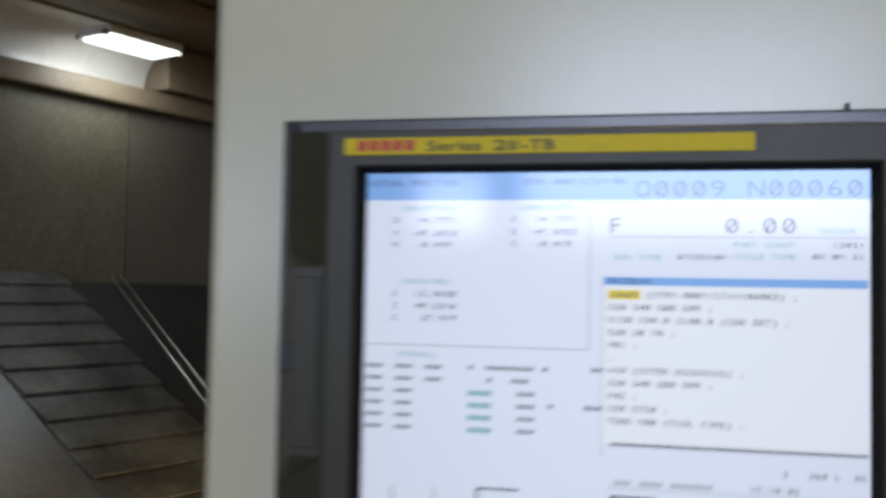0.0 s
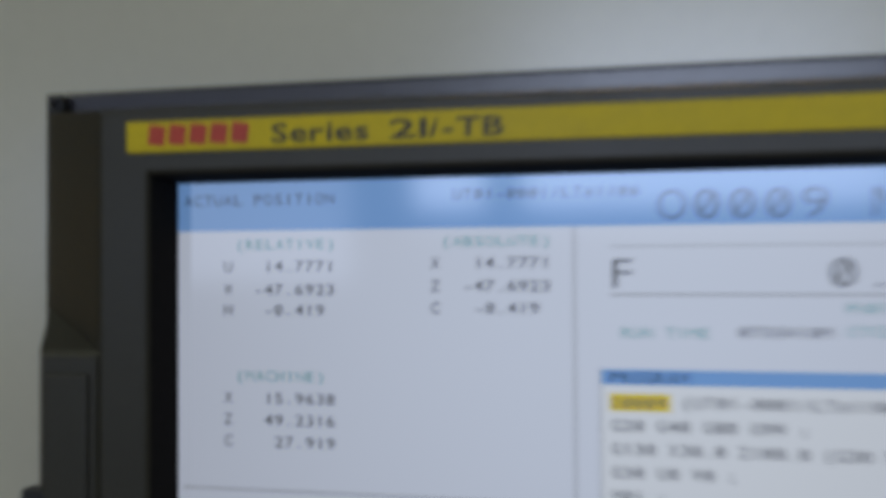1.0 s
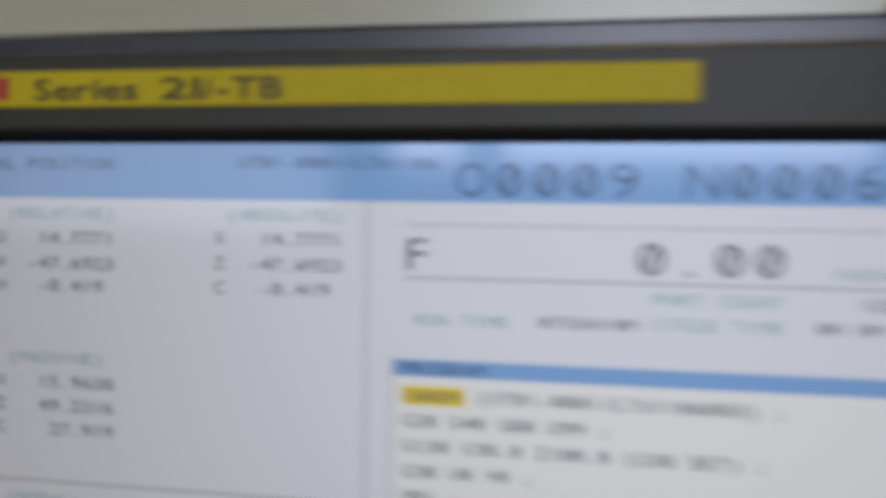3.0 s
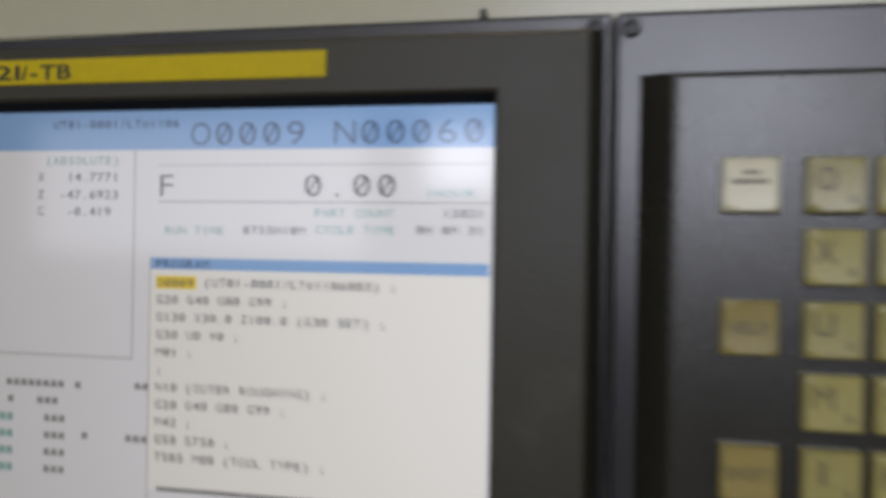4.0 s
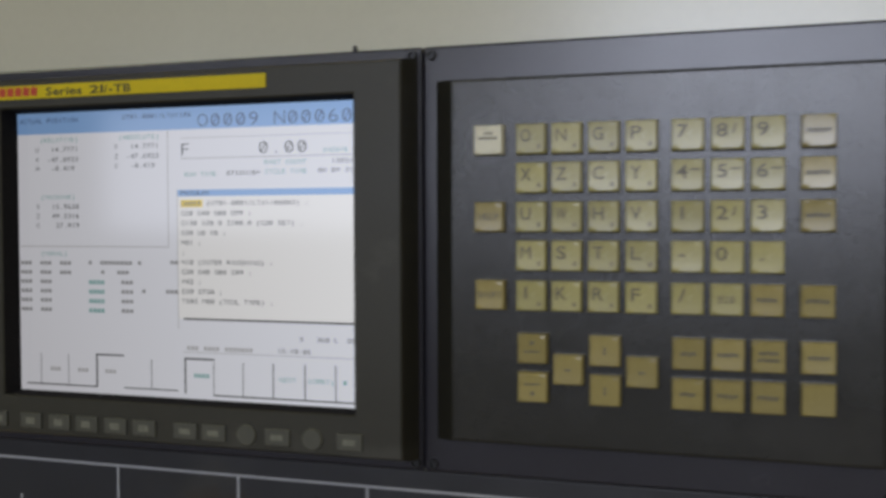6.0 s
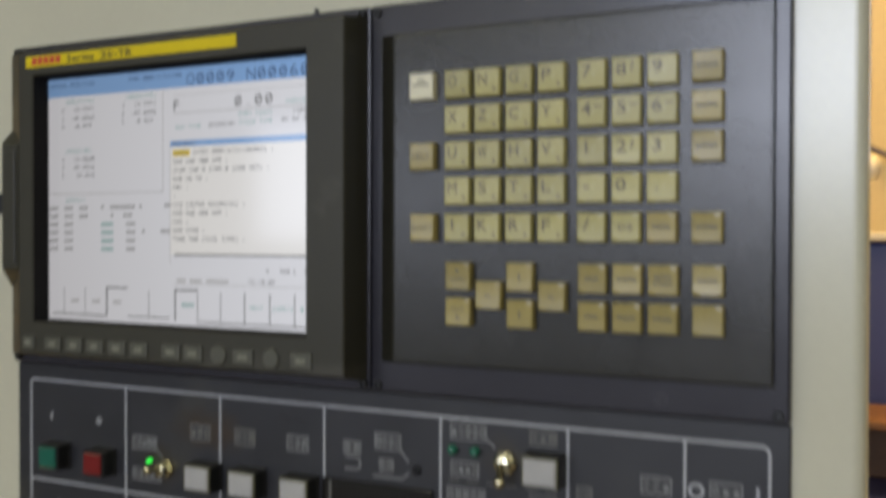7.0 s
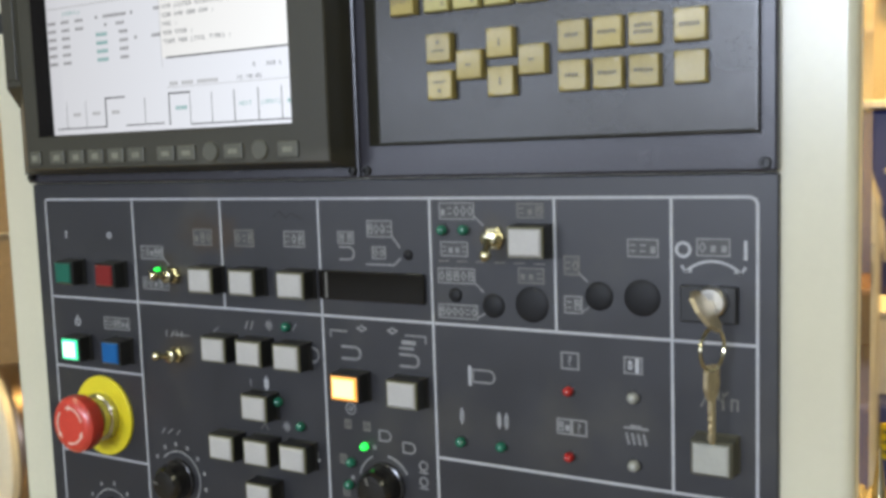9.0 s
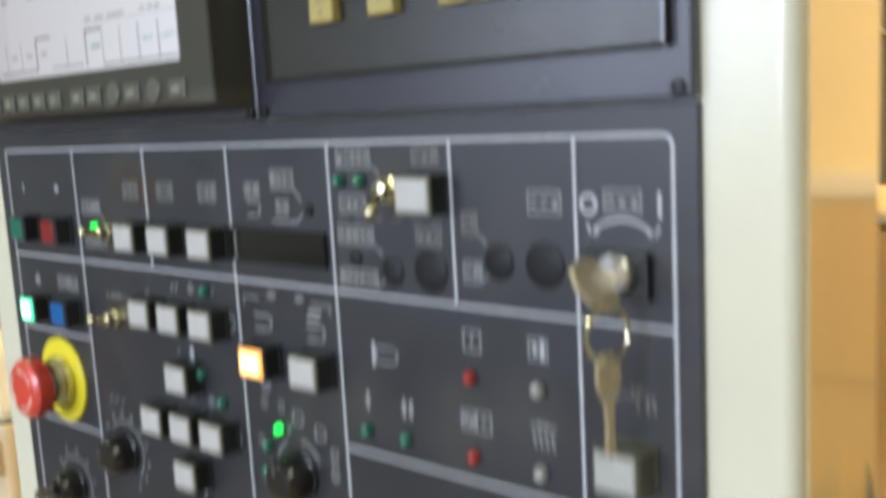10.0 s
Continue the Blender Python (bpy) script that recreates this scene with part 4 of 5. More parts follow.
plug(303.9, 1342.4, 4); plug(327.2, 1337.7, 6.6); plug(349.8, 1339.5, 9.5); plug(387.2, 1345.8, 7.4); plug(409.7, 1346, 9.2); plug(274, 1363.8, 3)

# square push buttons
M["grey_socket"] = material("grey_green_socket", (0.075, 0.072, 0.05), 0.4, vary=0.15)
M["rim_plastic"] = material("worn_olive_rim", (0.11, 0.105, 0.06), 0.35, vary=0.25, scale=120)
def push_button(x, z, lens, label, w=18.0, h=13.8, depth=13.0, group="square push buttons", frame="black"):
    ob = thing("push_button", (x / 1000, 0, z / 1000), label, "push button", group)
    a, b = w / 2 + 1.3, h / 2 + 1.3
    part("socket", loft([mm(x - a - 0.6, x + a + 0.6, z - b - 0.6, z + b + 0.6, 0.2), mm(x - a - 0.6, x + a + 0.6, z - b - 0.6, z + b + 0.6, -1.5), mm(x - a, x + a, z - b, z + b, -2.2),
                         mm(x - a, x + a, z - b, z + b, -depth + 2.2), mm(x - a + 0.9, x + a - 0.9, z - b + 0.9, z + b - 0.9, -depth + 1.2)]), M[frame], ob)
    lens_part = part("lens", loft([mm(x - w / 2, x + w / 2, z - h / 2, z + h / 2, -depth + 2), mm(x - w / 2, x + w / 2, z - h / 2, z + h / 2, -depth + 0.7), mm(x - w / 2 + 0.8, x + w / 2 - 0.8, z - h / 2 + 0.8, z + h / 2 - 0.8, -depth)]), M[lens], ob)
    if lens == "lens_white":
        part("rim", loft([mm(x - a + 0.1, x + a - 0.1, z - b + 0.1, z + b - 0.1, -depth + 1.9), mm(x - a + 0.4, x + a - 0.4, z - b + 0.4, z + b - 0.4, -depth + 0.9), mm(x - w / 2 - 0.1, x + w / 2 + 0.1, z - h / 2 - 0.1, z + h / 2 + 0.1, -depth + 1.0)], cap=False), M["rim_plastic"], ob, "olive rim round the lens")
    if lens + "_core" in M:
        part("glowing_core", box(*mm(x - w / 2 + 1.7, x + w / 2 - 1.7, -depth - 0.12, -depth + 0.3, z - h / 2 + 1.6, z + h / 2 - 1.6), 0.0001), M[lens + "_core"], lens_part)

push_button(-5, 1344.8, "lens_green", "dark green square push button, unlit, in black socket", 15.5, 14)
push_button(36.6, 1344.6, "lens_red", "red square push button, unlit, in black socket", 15.5, 14)
push_button(-3.4, 1290.8, "lit_green", "bright green square push button, lit", 15.5, 14)
push_button(37.6, 1291.2, "lens_blue", "blue square push button, unlit, in black socket", 15.5, 14)
W = "white square push button in a black socket"
for x, z in ((124.6, 1344.6), (159.0, 1344.6), (197.2, 1344.6), (132.4, 1300.8), (161.6, 1300.6), (191.6, 1300.4), (163.8, 1266.4), (134.6, 1237.4), (163.8, 1237.8), (192.6, 1238.0), (164, 1210), (273.4, 1285.9), (352, 1373.4)):
    push_button(x, z, "lens_white", W)
push_button(234, 1285.9, "lit_orange", "square push button glowing orange, in black socket")
push_button(446.6, 1273.2, "lens_grey", "white square start button in a grey socket", 17, 14.5, 15, frame="grey_socket")

# toggle switches
def toggle(x, z, dx, dz, label, r=6.0):
    ob = thing("toggle_switch", (x / 1000, 0, z / 1000), label, "toggle switch", "chrome toggle switches")
    nut = bmesh.new()
    turned(x / 1000, z / 1000, [(0.0, r / 1000), (-0.0035, r / 1000), (-0.0042, r / 1000 - 0.0008)], 6, nut)
    part("hex_nut", nut, M["brass"], ob)
    part("bushing", turned(x / 1000, z / 1000, [(-0.003, 0.0042), (-0.009, 0.0042), (-0.0095, 0.003)], 20), M["brass"], ob, smooth=True)
    e = Vector(((x + dx) / 1000, -0.0155, (z + dz) / 1000))
    s = Vector((x / 1000, -0.008, z / 1000))
    lever = tube([s, s.lerp(e, 0.5), e], 0.0021, 12)
    bmesh.ops.create_uvsphere(lever, u_segments=14, v_segments=10, radius=0.0033, matrix=Matrix.Translation(e))
    part("lever", lever, M["brass"], ob, smooth=True)

toggle(91, 1345.5, -3, 1.5, "small chrome toggle switch, lever tipped up")
toggle(90, 1292.5, -4, 1.5, "small chrome toggle switch beside white buttons")
toggle(329, 1374.5, 2, -8, "brass and chrome toggle switch, lever tipped down", 7.0)

# indicator lamps
def led(x, z, mat, label, r=2.6):
    ob = thing("indicator_lamp", (x / 1000, 0, z / 1000), label, "indicator lamp", "panel indicator lamps")
    part("dome", turned(x / 1000, z / 1000, [(0.0, r / 1000), (-0.0028, r / 1000), (-0.0042, r * 0.75 / 1000), (-0.0049, r * 0.3 / 1000)], 20), M[mat], ob, smooth=True)
    part("collar", turned(x / 1000, z / 1000, [(0.0, (r + 0.7) / 1000), (-0.0007, (r + 0.6) / 1000)], 20), M["black"], ob)

G, R, C = "small unlit green indicator lamp", "small unlit red indicator lamp", "small clear unlit indicator lamp"
for x, z in ((184.1, 1317), (175.2, 1269.4), (191.9, 1255.5), (297, 1378.2), (310.5, 1378.4), (304.9, 1260.2), (330, 1260.6), (229, 1238), (227, 1224)):
    led(x, z, "led_green", G, 2.9)
for x, z in ((369.9, 1295.4), (369.8, 1260.4)):
    led(x, z, "led_red", R)
for x, z in ((404.6, 1295.4), (404.8, 1260.6), (387.1, 1233.8), (409.4, 1234.4)):
    led(x, z, "led_clear", C, 3.0)
led(77, 1349, "led_on", "small green indicator lamp, lit", 1.4)
led(239.5, 1249.2, "led_on", "small green indicator lamp, lit", 2.2)

# smoked display window
ob = thing("digital_display", (0.2468, 0, 1.3446), "dark smoked digital display window, off", "digital display")
part("window", box(*mm(211.4, 284.8, -2.4, 0, 1336.0, 1353.6), 0.0008), M["display"], ob)
part("end_rib", box(*mm(216.6, 218.2, -3.0, -2.2, 1337, 1352.4), 0.0003), M["ink_faint"], ob)

# emergency stop
es = thing("emergency_stop", (0.014, 0, 1.2425), "red mushroom emergency stop button on a yellow ring", "emergency stop")
part("yellow_ring", turned(0.014, 1.2425, [(0.0, 0.0285), (-0.0016, 0.0285), (-0.0022, 0.0278)], 48), M["yellow_ring"], es)
part("collar", turned(0.014, 1.2425, [(-0.002, 0.0165), (-0.007, 0.0165), (-0.008, 0.0150), (-0.013, 0.0150), (-0.0135, 0.0135), (-0.018, 0.0135)], 40), M["steel"], es, smooth=True)
head = part("mushroom_head", turned(0.014, 1.2425, [(-0.016, 0.0140), (-0.0175, 0.0190), (-0.0225, 0.0200), (-0.027, 0.0194), (-0.0295, 0.0170), (-0.0302, 0.0135), (-0.0300, 0.008)], 48), M["red"], es, smooth=True)
for a in (20, 140, 260):
    bm = stroke(arc(0.014, 1.2425, 0.0125, a, a + 72, 12), 0.0013, -0.0302, t=0.0003)
    tip, b0 = arc(0.014, 1.2425, 0.0125, a + 88, a + 88, 1)[0], radians(a + 70)
    heel = [(0.014 + r * math.cos(b0), 1.2425 + r * math.sin(b0)) for r in (0.0107, 0.0143)]
    rim = [[bm.verts.new((px, y, pz)) for px, pz in (tip, heel[0], heel[1])] for y in (-0.0299, -0.0306)]
    bm.faces.new(rim[1])
    for k in range(3):
        bm.faces.new((rim[0][k], rim[0][(k + 1) % 3], rim[1][(k + 1) % 3], rim[1][k]))
    part("turn_arrow", bm, M["white_arrow"], head)

# selector knobs
def knob(x, z, label, turn=120, r=12.6, h=15.0):
    ob = thing("selector_knob", (x / 1000, 0, z / 1000), label, "selector knob", "black selector knobs")
    bm = bmesh.new()
    n = 48
    prof = [(0.0, r + 1.4), (-2.0, r + 1.2), (-2.4, r), (-h * 0.6, r - 0.4), (-h * 0.85, r - 1.2), (-h, r - 3.2), (-h - 0.6, r - 6.5)]
    rings = []
    for y, rad in prof:
        rings.append([bm.verts.new(((x + (rad + (0.35 if i % 2 and -h * 0.8 < y < -2.1 else 0)) * math.cos(2 * math.pi * i / n)) / 1000, y / 1000, (z + (rad + (0.35 if i % 2 and -h * 0.8 < y < -2.1 else 0)) * math.sin(2 * math.pi * i / n)) / 1000)) for i in range(n)])
    for a, b in zip(rings, rings[1:]):
        for i in range(n):
            bm.faces.new((a[i], a[(i + 1) % n], b[(i + 1) % n], b[i]))
    bm.faces.new(rings[-1])
    part("skirt", bm, M["knob"], ob, smooth=True)
    c, s = math.cos(radians(turn)), math.sin(radians(turn))
    part("pointer", stroke([((x + 5 * c) / 1000, (z + 5 * s) / 1000), ((x + (r - 4) * c) / 1000, (z + (r - 4) * s) / 1000)], 0.0011, -(h + 0.3) / 1000, t=0.0004), M["ink_faint"], ob)
    return ob

knob(84, 1206, "round black ridged selector knob with a dial scale", 170)
small_knob = knob(15, 1169, "round black selector knob over a worn dial", 200, 11.5)
knob(252, 1227, "round black mode selector knob among pictograms", 110)

lever = tube([(0.019, -0.0165, 1.1705), (0.004, -0.0175, 1.1655), (-0.006, -0.018, 1.1620)], 0.0034, 12)
part("lever", lever, M["knob"], small_knob, smooth=True)

# hand wheel
hw = thing("hand_wheel", (0.166, 0, 1.150), "round silver pulse hand wheel with a black scale ring", "hand wheel")
part("scale_ring", turned(0.166, 1.150, [(0.0, 0.044), (-0.002, 0.044), (-0.0026, 0.0432), (-0.0026, 0.036)], 64), M["black"], hw)
part("wheel", turned(0.166, 1.150, [(-0.002, 0.037), (-0.010, 0.037), (-0.0125, 0.0345), (-0.0135, 0.031), (-0.011, 0.026), (-0.011, 0.008)], 64), M["steel"], hw, smooth=True)
part("crank_knob", turned(0.166, 1.128, [(-0.012, 0.007), (-0.03, 0.009), (-0.036, 0.006)], 24), M["black"], hw, smooth=True)
push_button(-14, 1117, "lens_red", "dark red square push button at the panel's foot", 15, 13)

# key switch and hanging key
ks = thing("key_switch", (0.443, 0, 1.345), "black square key switch with a steel lock barrel", "key switch")
part("body", box(*mm(429.6, 456.4, -4.5, 0, 1336, 1353.8), 0.0008), M["black"], ks)
part("barrel", turned(0.4455, 1.3470, [(-0.004, 0.0072), (-0.0095, 0.0072), (-0.0105, 0.0062)], 32), M["steel"], ks, smooth=True)
ring = thing("key_ring", (0.442, -0.02, 1.335), "key ring with a worn key hanging from the lock", "key ring")
def key_plate(outline_pts, origin, u, thick, v=(0, 0, 1)):
    """A flat key cut from (along u, up) points in millimetres, u a level direction."""
    u = Vector(u).normalized()
    v = Vector(v).normalized()
    n = u.cross(v).normalized() * thick / 2000
    bm = bmesh.new()
    front, back = [], []
    for p, q in outline_pts:
        c = Vector(origin) + u * p / 1000 + v * q / 1000
        front.append(bm.verts.new(c + n))
        back.append(bm.verts.new(c - n))
    bm.faces.new(front)
    bm.faces.new(back)
    m = len(front)
    for i in range(m):
        bm.faces.new((front[i], front[(i + 1) % m], back[(i + 1) % m], back[i]))
    return bm

bow = [(p * 0.85, q * 0.95) for p, q in [(-4, 2), (5, 2.5), (9, 9), (18, 10.5), (27, 8), (30, 1), (27, -7), (17, -12), (8, -10), (5, -2.5), (-4, -2)]]
part("inserted_key", key_plate(bow, (0.4465, -0.0105, 1.3460), (0.05, -1, 0), 2.0, (-0.55, 0, 0.83)), M["key_metal"], ring)
cx, cy, cz, rr = 0.4495, -0.021, 1.3275, 0.0098
part("split_ring", tube([(cx + rr * math.cos(a) * 0.30, cy + rr * math.cos(a) * 0.95, cz + rr * math.sin(a)) for a in [2 * math.pi * i / 32 for i in range(32)]], 0.0009, 8, True), M["brass"], ring, smooth=True)
hang = [(p * 0.72, q * 0.92) for p, q in [(-3, 6), (3, 6), (7, 3), (7.5, -5), (5, -10), (2.4, -12), (2.4, -32), (0.6, -35), (-2.4, -32), (-2.4, -29), (-1.2, -28), (-2.4, -26), (-1.2, -24), (-2.4, -22), (-1.4, -20), (-2.4, -18), (-2.4, -12), (-5, -10), (-7.5, -5), (-7, 3)]]
part("hanging_key", key_plate(hang, (0.4490, -0.0205, 1.3145), (0.28, 0.96, 0), 2.0), M["key_metal"], ring)

# ---- lathe enclosure beside the pendant ----
M["dark_sheet"] = material("oily_dark_sheet", (0.112, 0.101, 0.068), 0.5, vary=0.35, scale=5, fine=80, bump=0.1, stain=(0.02, 0.018, 0.013), stain_scale=3)
M["cream_sheet"] = material("cream_machine_sheet", (0.52, 0.49, 0.38), 0.4, vary=0.08, scale=6, fine=80, stain=(0.36, 0.33, 0.24), stain_scale=5)
M["cove_sheet"] = material("white_cove_enamel", (0.60, 0.59, 0.54), 0.25, vary=0.06, scale=6, fine=80, stain=(0.55, 0.52, 0.44), stain_scale=5)
M["way_steel"] = material("scuffed_way_cover_steel", (0.115, 0.118, 0.112), 0.42, 0.5, vary=0.5, scale=9, fine=60, stain=(0.045, 0.046, 0.042), stain_scale=11, stain_from=0.45)
M["copper"] = material("oily_bronze_steel", (0.17, 0.128, 0.098), 0.33, 1.0, vary=0.3, scale=10)
M["tube_on"] = material("lit_work_lamp", (0.8, 0.8, 0.8), 0.4, emit=(1.0, 0.98, 0.9), strength=6)

M["brown_sheet"] = material("tan_inner_sheet", (0.30, 0.22, 0.12), 0.5, vary=0.15, scale=5, fine=80, stain=(0.2, 0.14, 0.08), stain_scale=4)
M["apron_sheet"] = material("scuffed_grey_apron", (0.12, 0.128, 0.135), 0.36, 0.4, vary=0.25, scale=9, fine=120)
M["bed_sheet"] = material("oily_black_sheet", (0.020, 0.020, 0.019), 0.5, vary=0.2, scale=5, fine=80)
M["grey_sheet"] = material("oily_grey_sheet", (0.104, 0.094, 0.072), 0.5, vary=0.2, scale=5, fine=80, stain=(0.03, 0.026, 0.02), stain_scale=3)
# machine tan darkened in its colour for the shade up under the canopy
M["canopy_sheet"] = material("shaded_tan_sheet", (0.16, 0.125, 0.080), 0.5, vary=0.15, scale=5, fine=80, stain=(0.13, 0.10, 0.06), stain_scale=3)
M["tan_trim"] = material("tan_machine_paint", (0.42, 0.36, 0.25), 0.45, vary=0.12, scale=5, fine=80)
LATHE = Matrix.Translation((-1.034, 1.5, 0.014)) @ Matrix.Rotation(radians(69), 4, "Z")
# local axes of the lathe: x along its bed (away from the camera), y into the work area's back wall, z up

def lathe_part(name, bm, mat, parent, label="", smooth=False):
    bm.transform(LATHE)
    return part(name, bm, mat, parent, label, smooth)

lathe = thing("lathe", (-1.0, 1.0, 0), "large cream lathe with open work area and dark inner walls", "lathe")
lathe_part("back_panel", box(-0.52, 0.028, 0.0, 0.03, 0.9, 1.935), M["dark_sheet"], lathe, "dark oily back wall of the work area")
lathe_part("back_panel", box(0.032, 0.7, 0.002, 0.032, 0.9, 1.935), M["grey_sheet"], lathe, "dark grey brown back wall of the work area")
lathe_part("end_panel", box(0.7, 0.73, -0.95, 0.03, 0.9, 2.09), M["dark_sheet"], lathe, "dark oily end wall of the work area")
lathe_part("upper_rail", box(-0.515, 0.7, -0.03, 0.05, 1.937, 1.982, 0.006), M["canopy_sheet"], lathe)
bm = bmesh.new()
prev = None
for i in range(11):
    a = radians(90 * i / 10)
    y, z = 0.02 - 0.11 * (1 - math.cos(a)), 1.984 + 0.10 * math.sin(a)
    row = [bm.verts.new((x, y, z)) for x in (-0.515, 0.083)]
    if prev:
        bm.faces.new((prev[0], prev[1], row[1], row[0]))
    prev = row
lathe_part("cove_panel", bm, M["cove_sheet"], lathe, "glossy white curved sheet behind the work light", smooth=True)
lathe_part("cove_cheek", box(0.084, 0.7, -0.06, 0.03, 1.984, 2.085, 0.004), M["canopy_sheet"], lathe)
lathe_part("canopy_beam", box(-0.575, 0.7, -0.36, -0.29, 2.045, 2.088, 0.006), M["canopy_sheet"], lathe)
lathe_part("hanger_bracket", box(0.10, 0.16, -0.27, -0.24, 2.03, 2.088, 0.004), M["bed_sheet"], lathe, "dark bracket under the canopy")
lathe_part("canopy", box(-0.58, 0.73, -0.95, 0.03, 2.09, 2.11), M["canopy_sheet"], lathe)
# inclined bed: stepped cover plates between plain sheets
SLOPE = radians(29)
def on_bed(bm, y=0.0, lift=0.0, tilt=0.0):
    bm.transform(Matrix.Translation((0, -0.95 + y, 1.029 + y * math.tan(SLOPE) + lift)) @ Matrix.Rotation(SLOPE - tilt, 4, "X"))
    return bm

lathe_part("bed_sheet", on_bed(box(-0.62, 0.7, 0, 1.086, -0.03, -0.012)), M["bed_sheet"], lathe, "dark sheet under the cover plates")
lathe_part("side_apron", on_bed(box(-0.62, -0.43, 0, 1.07, -0.010, 0.0, 0.002)), M["apron_sheet"], lathe, "scuffed grey sheet beside the cover plates")
for i in range(15):
    bm = box(-0.426 - 0.004 * (15 - i), -0.13 - 0.0066 * (15 - i), 0, 0.082, -0.006, 0.0, 0.0015)
    box(-0.42, -0.2, 0.001, 0.007, -0.015, -0.001, 0, bm)
    lathe_part("cover_plate", on_bed(bm, i * 0.0645, 0.009, radians(4.4)), M["way_steel"], lathe)
for x in (-0.016, 0.012):
    lathe_part("guide_rail", tube([(x - 0.24, -0.93, 1.048), (x, -0.012, 1.557)], 0.0011, 8), M["steel"], lathe)
lathe_part("headstock_wall", box(-1.4, -0.52, 0.0, 0.03, 0.5, 1.501), M["brown_sheet"], lathe, "tan sheet metal wall by the headstock")
lathe_part("headstock_cap", box(-1.4, -0.52, 0.0, 0.03, 1.733, 1.96), M["dark_sheet"], lathe, "dark sheet above the cream beam")
lathe_part("headstock_beam", box(-1.4, -0.52, -0.012, 0.03, 1.556, 1.731, 0.006), M["cream_sheet"], lathe, "cream beam across the headstock")
lathe_part("headstock_trim", box(-1.4, -0.52, -0.004, 0.03, 1.503, 1.554, 0.004), M["tan_trim"], lathe, "tan trim below the beam")
lathe_part("headstock_ledge", box(-1.4, -0.53, -0.008, 0.0, 1.257, 1.265, 0.002), M["tan_trim"], lathe)
lathe_part("base", box(-1.4, 0.05, -0.95, 0.05, -0.014, 0.62, 0.02), M["cream_sheet"], lathe)
ob = thing("work_light", (-0.940, 1.386, 2.060), "flat machine work light, switched on, under the canopy", "work light")
LAMP = Matrix.Translation((-0.940, 1.386, 2.060)) @ Matrix.Rotation(radians(69), 4, "Z")
bm = box(-0.096, 0.096, -0.05, 0.05, -0.006, 0.012, 0.004)
bm.transform(LAMP)
part("lamp_body", bm, M["lamp_body"], ob)
bm = box(-0.088, 0.088, -0.042, 0.042, -0.012, -0.0065, 0.002)
bm.transform(LAMP)
part("diffuser", bm, M["tube_on"], ob)
for sx in (-0.099, 0.099):
    for sy in (-0.04, 0.04):
        bm = box(sx - 0.006, sx + 0.006, sy - 0.006, sy + 0.006, -0.012, 0.0, 0.001)
        bm.transform(LAMP)
        part("clip", bm, M["steel"], ob)
ch = thing("chuck", (-1.02, 0.72, 0.62), "oily bronze coloured chuck on the spindle", "chuck")
def along(bm, at):
    bm.transform(Matrix.Translation(at) @ Matrix.Rotation(radians(69 - 90), 4, "Z"))
    return bm
SPINDLE = (-0.985, 0.589, 0.929)
part("body", along(turned(0, 0, [(0.002, 0.130), (0.008, 0.136), (0.075, 0.136), (0.078, 0.133), (0.084, 0.133), (0.087, 0.138), (0.30, 0.138), (0.305, 0.12)], 64), SPINDLE), M["copper"], ch, smooth=True)
part("guard_disc", along(turned(0, 0, [(-0.035, 0.02), (-0.034, 0.05), (-0.022, 0.056), (-0.020, 0.118), (-0.012, 0.131), (0.0, 0.131)], 64), SPINDLE), M["cream_sheet"], ch, "cream disc on the end of the chuck", smooth=True)
part("pedestal", box(-1.10, -0.85, 0.68, 0.85, 0.62, 0.81, 0.01), M["dark_sheet"], ch)

# ---- background beyond the pendant ----
M["tan_gloss"] = material("tan_gloss_enamel", (0.38, 0.22, 0.065), 0.3, vary=0.06, scale=3, fine=60)
M["blue_paint"] = material("dark_blue_machine_paint", (0.030, 0.040, 0.16), 0.4, vary=0.15, scale=5)
M["white_paint"] = material("off_white_paint", (0.62, 0.58, 0.48), 0.4, vary=0.08, scale=6)
ob = thing("steel_cabinet", (-0.05, 1.4, 0), "low tan brown steel cabinet behind the pendant", "cabinet")
part("carcass", box(-0.36, 0.236, 1.22, 1.6, 0, 1.20, 0.008), M["tan_gloss"], ob)
part("door", box(-0.352, 0.222, 1.2, 1.2185, 0.06, 1.19, 0.004), M["tan_gloss"], ob)
part("door_edge", box(0.2235, 0.2355, 1.203, 1.2185, 0.06, 1.19, 0.002), M["tan_trim"], ob, "pale edge strip of the door")
part("top_trim", box(-0.362, 0.238, 1.198, 1.602, 1.202, 1.22, 0.004), M["tan_trim"], ob, "tan top trim")
part("base_trim", box(-0.362, 0.238, 1.198, 1.2175, 0, 0.055, 0.004), M["brown_sheet"], ob, "brown base trim")
hose = thing("hanging_hose", (0.2, 1.4, 1.22), "thin black hose rising from the low cabinet", "hose")
part("hose", tube([(0.17, 1.40, 1.215), (0.185, 1.40, 1.30), (0.175, 1.41, 1.38), (0.15, 1.42, 1.45), (0.10, 1.43, 1.50), (0.02, 1.44, 1.45), (-0.02, 1.44, 1.215)], 0.006, 10), M["black"], hose, smooth=True)

ob = thing("blue_machine", (0.39, 2.5, 0), "dark blue machine cabinet with a pale top ledge", "machine")
part("body", box(0.255, 0.53, 2.2, 2.8, 0, 1.488, 0.012), M["blue_paint"], ob)
part("ledge", box(0.245, 0.54, 2.17, 2.82, 1.49, 1.512, 0.005), M["white_paint"], ob, "off-white top ledge")
part("side_post", box(0.215, 0.243, 2.19, 2.6, 0, 1.49, 0.004), M["blue_paint"], ob)

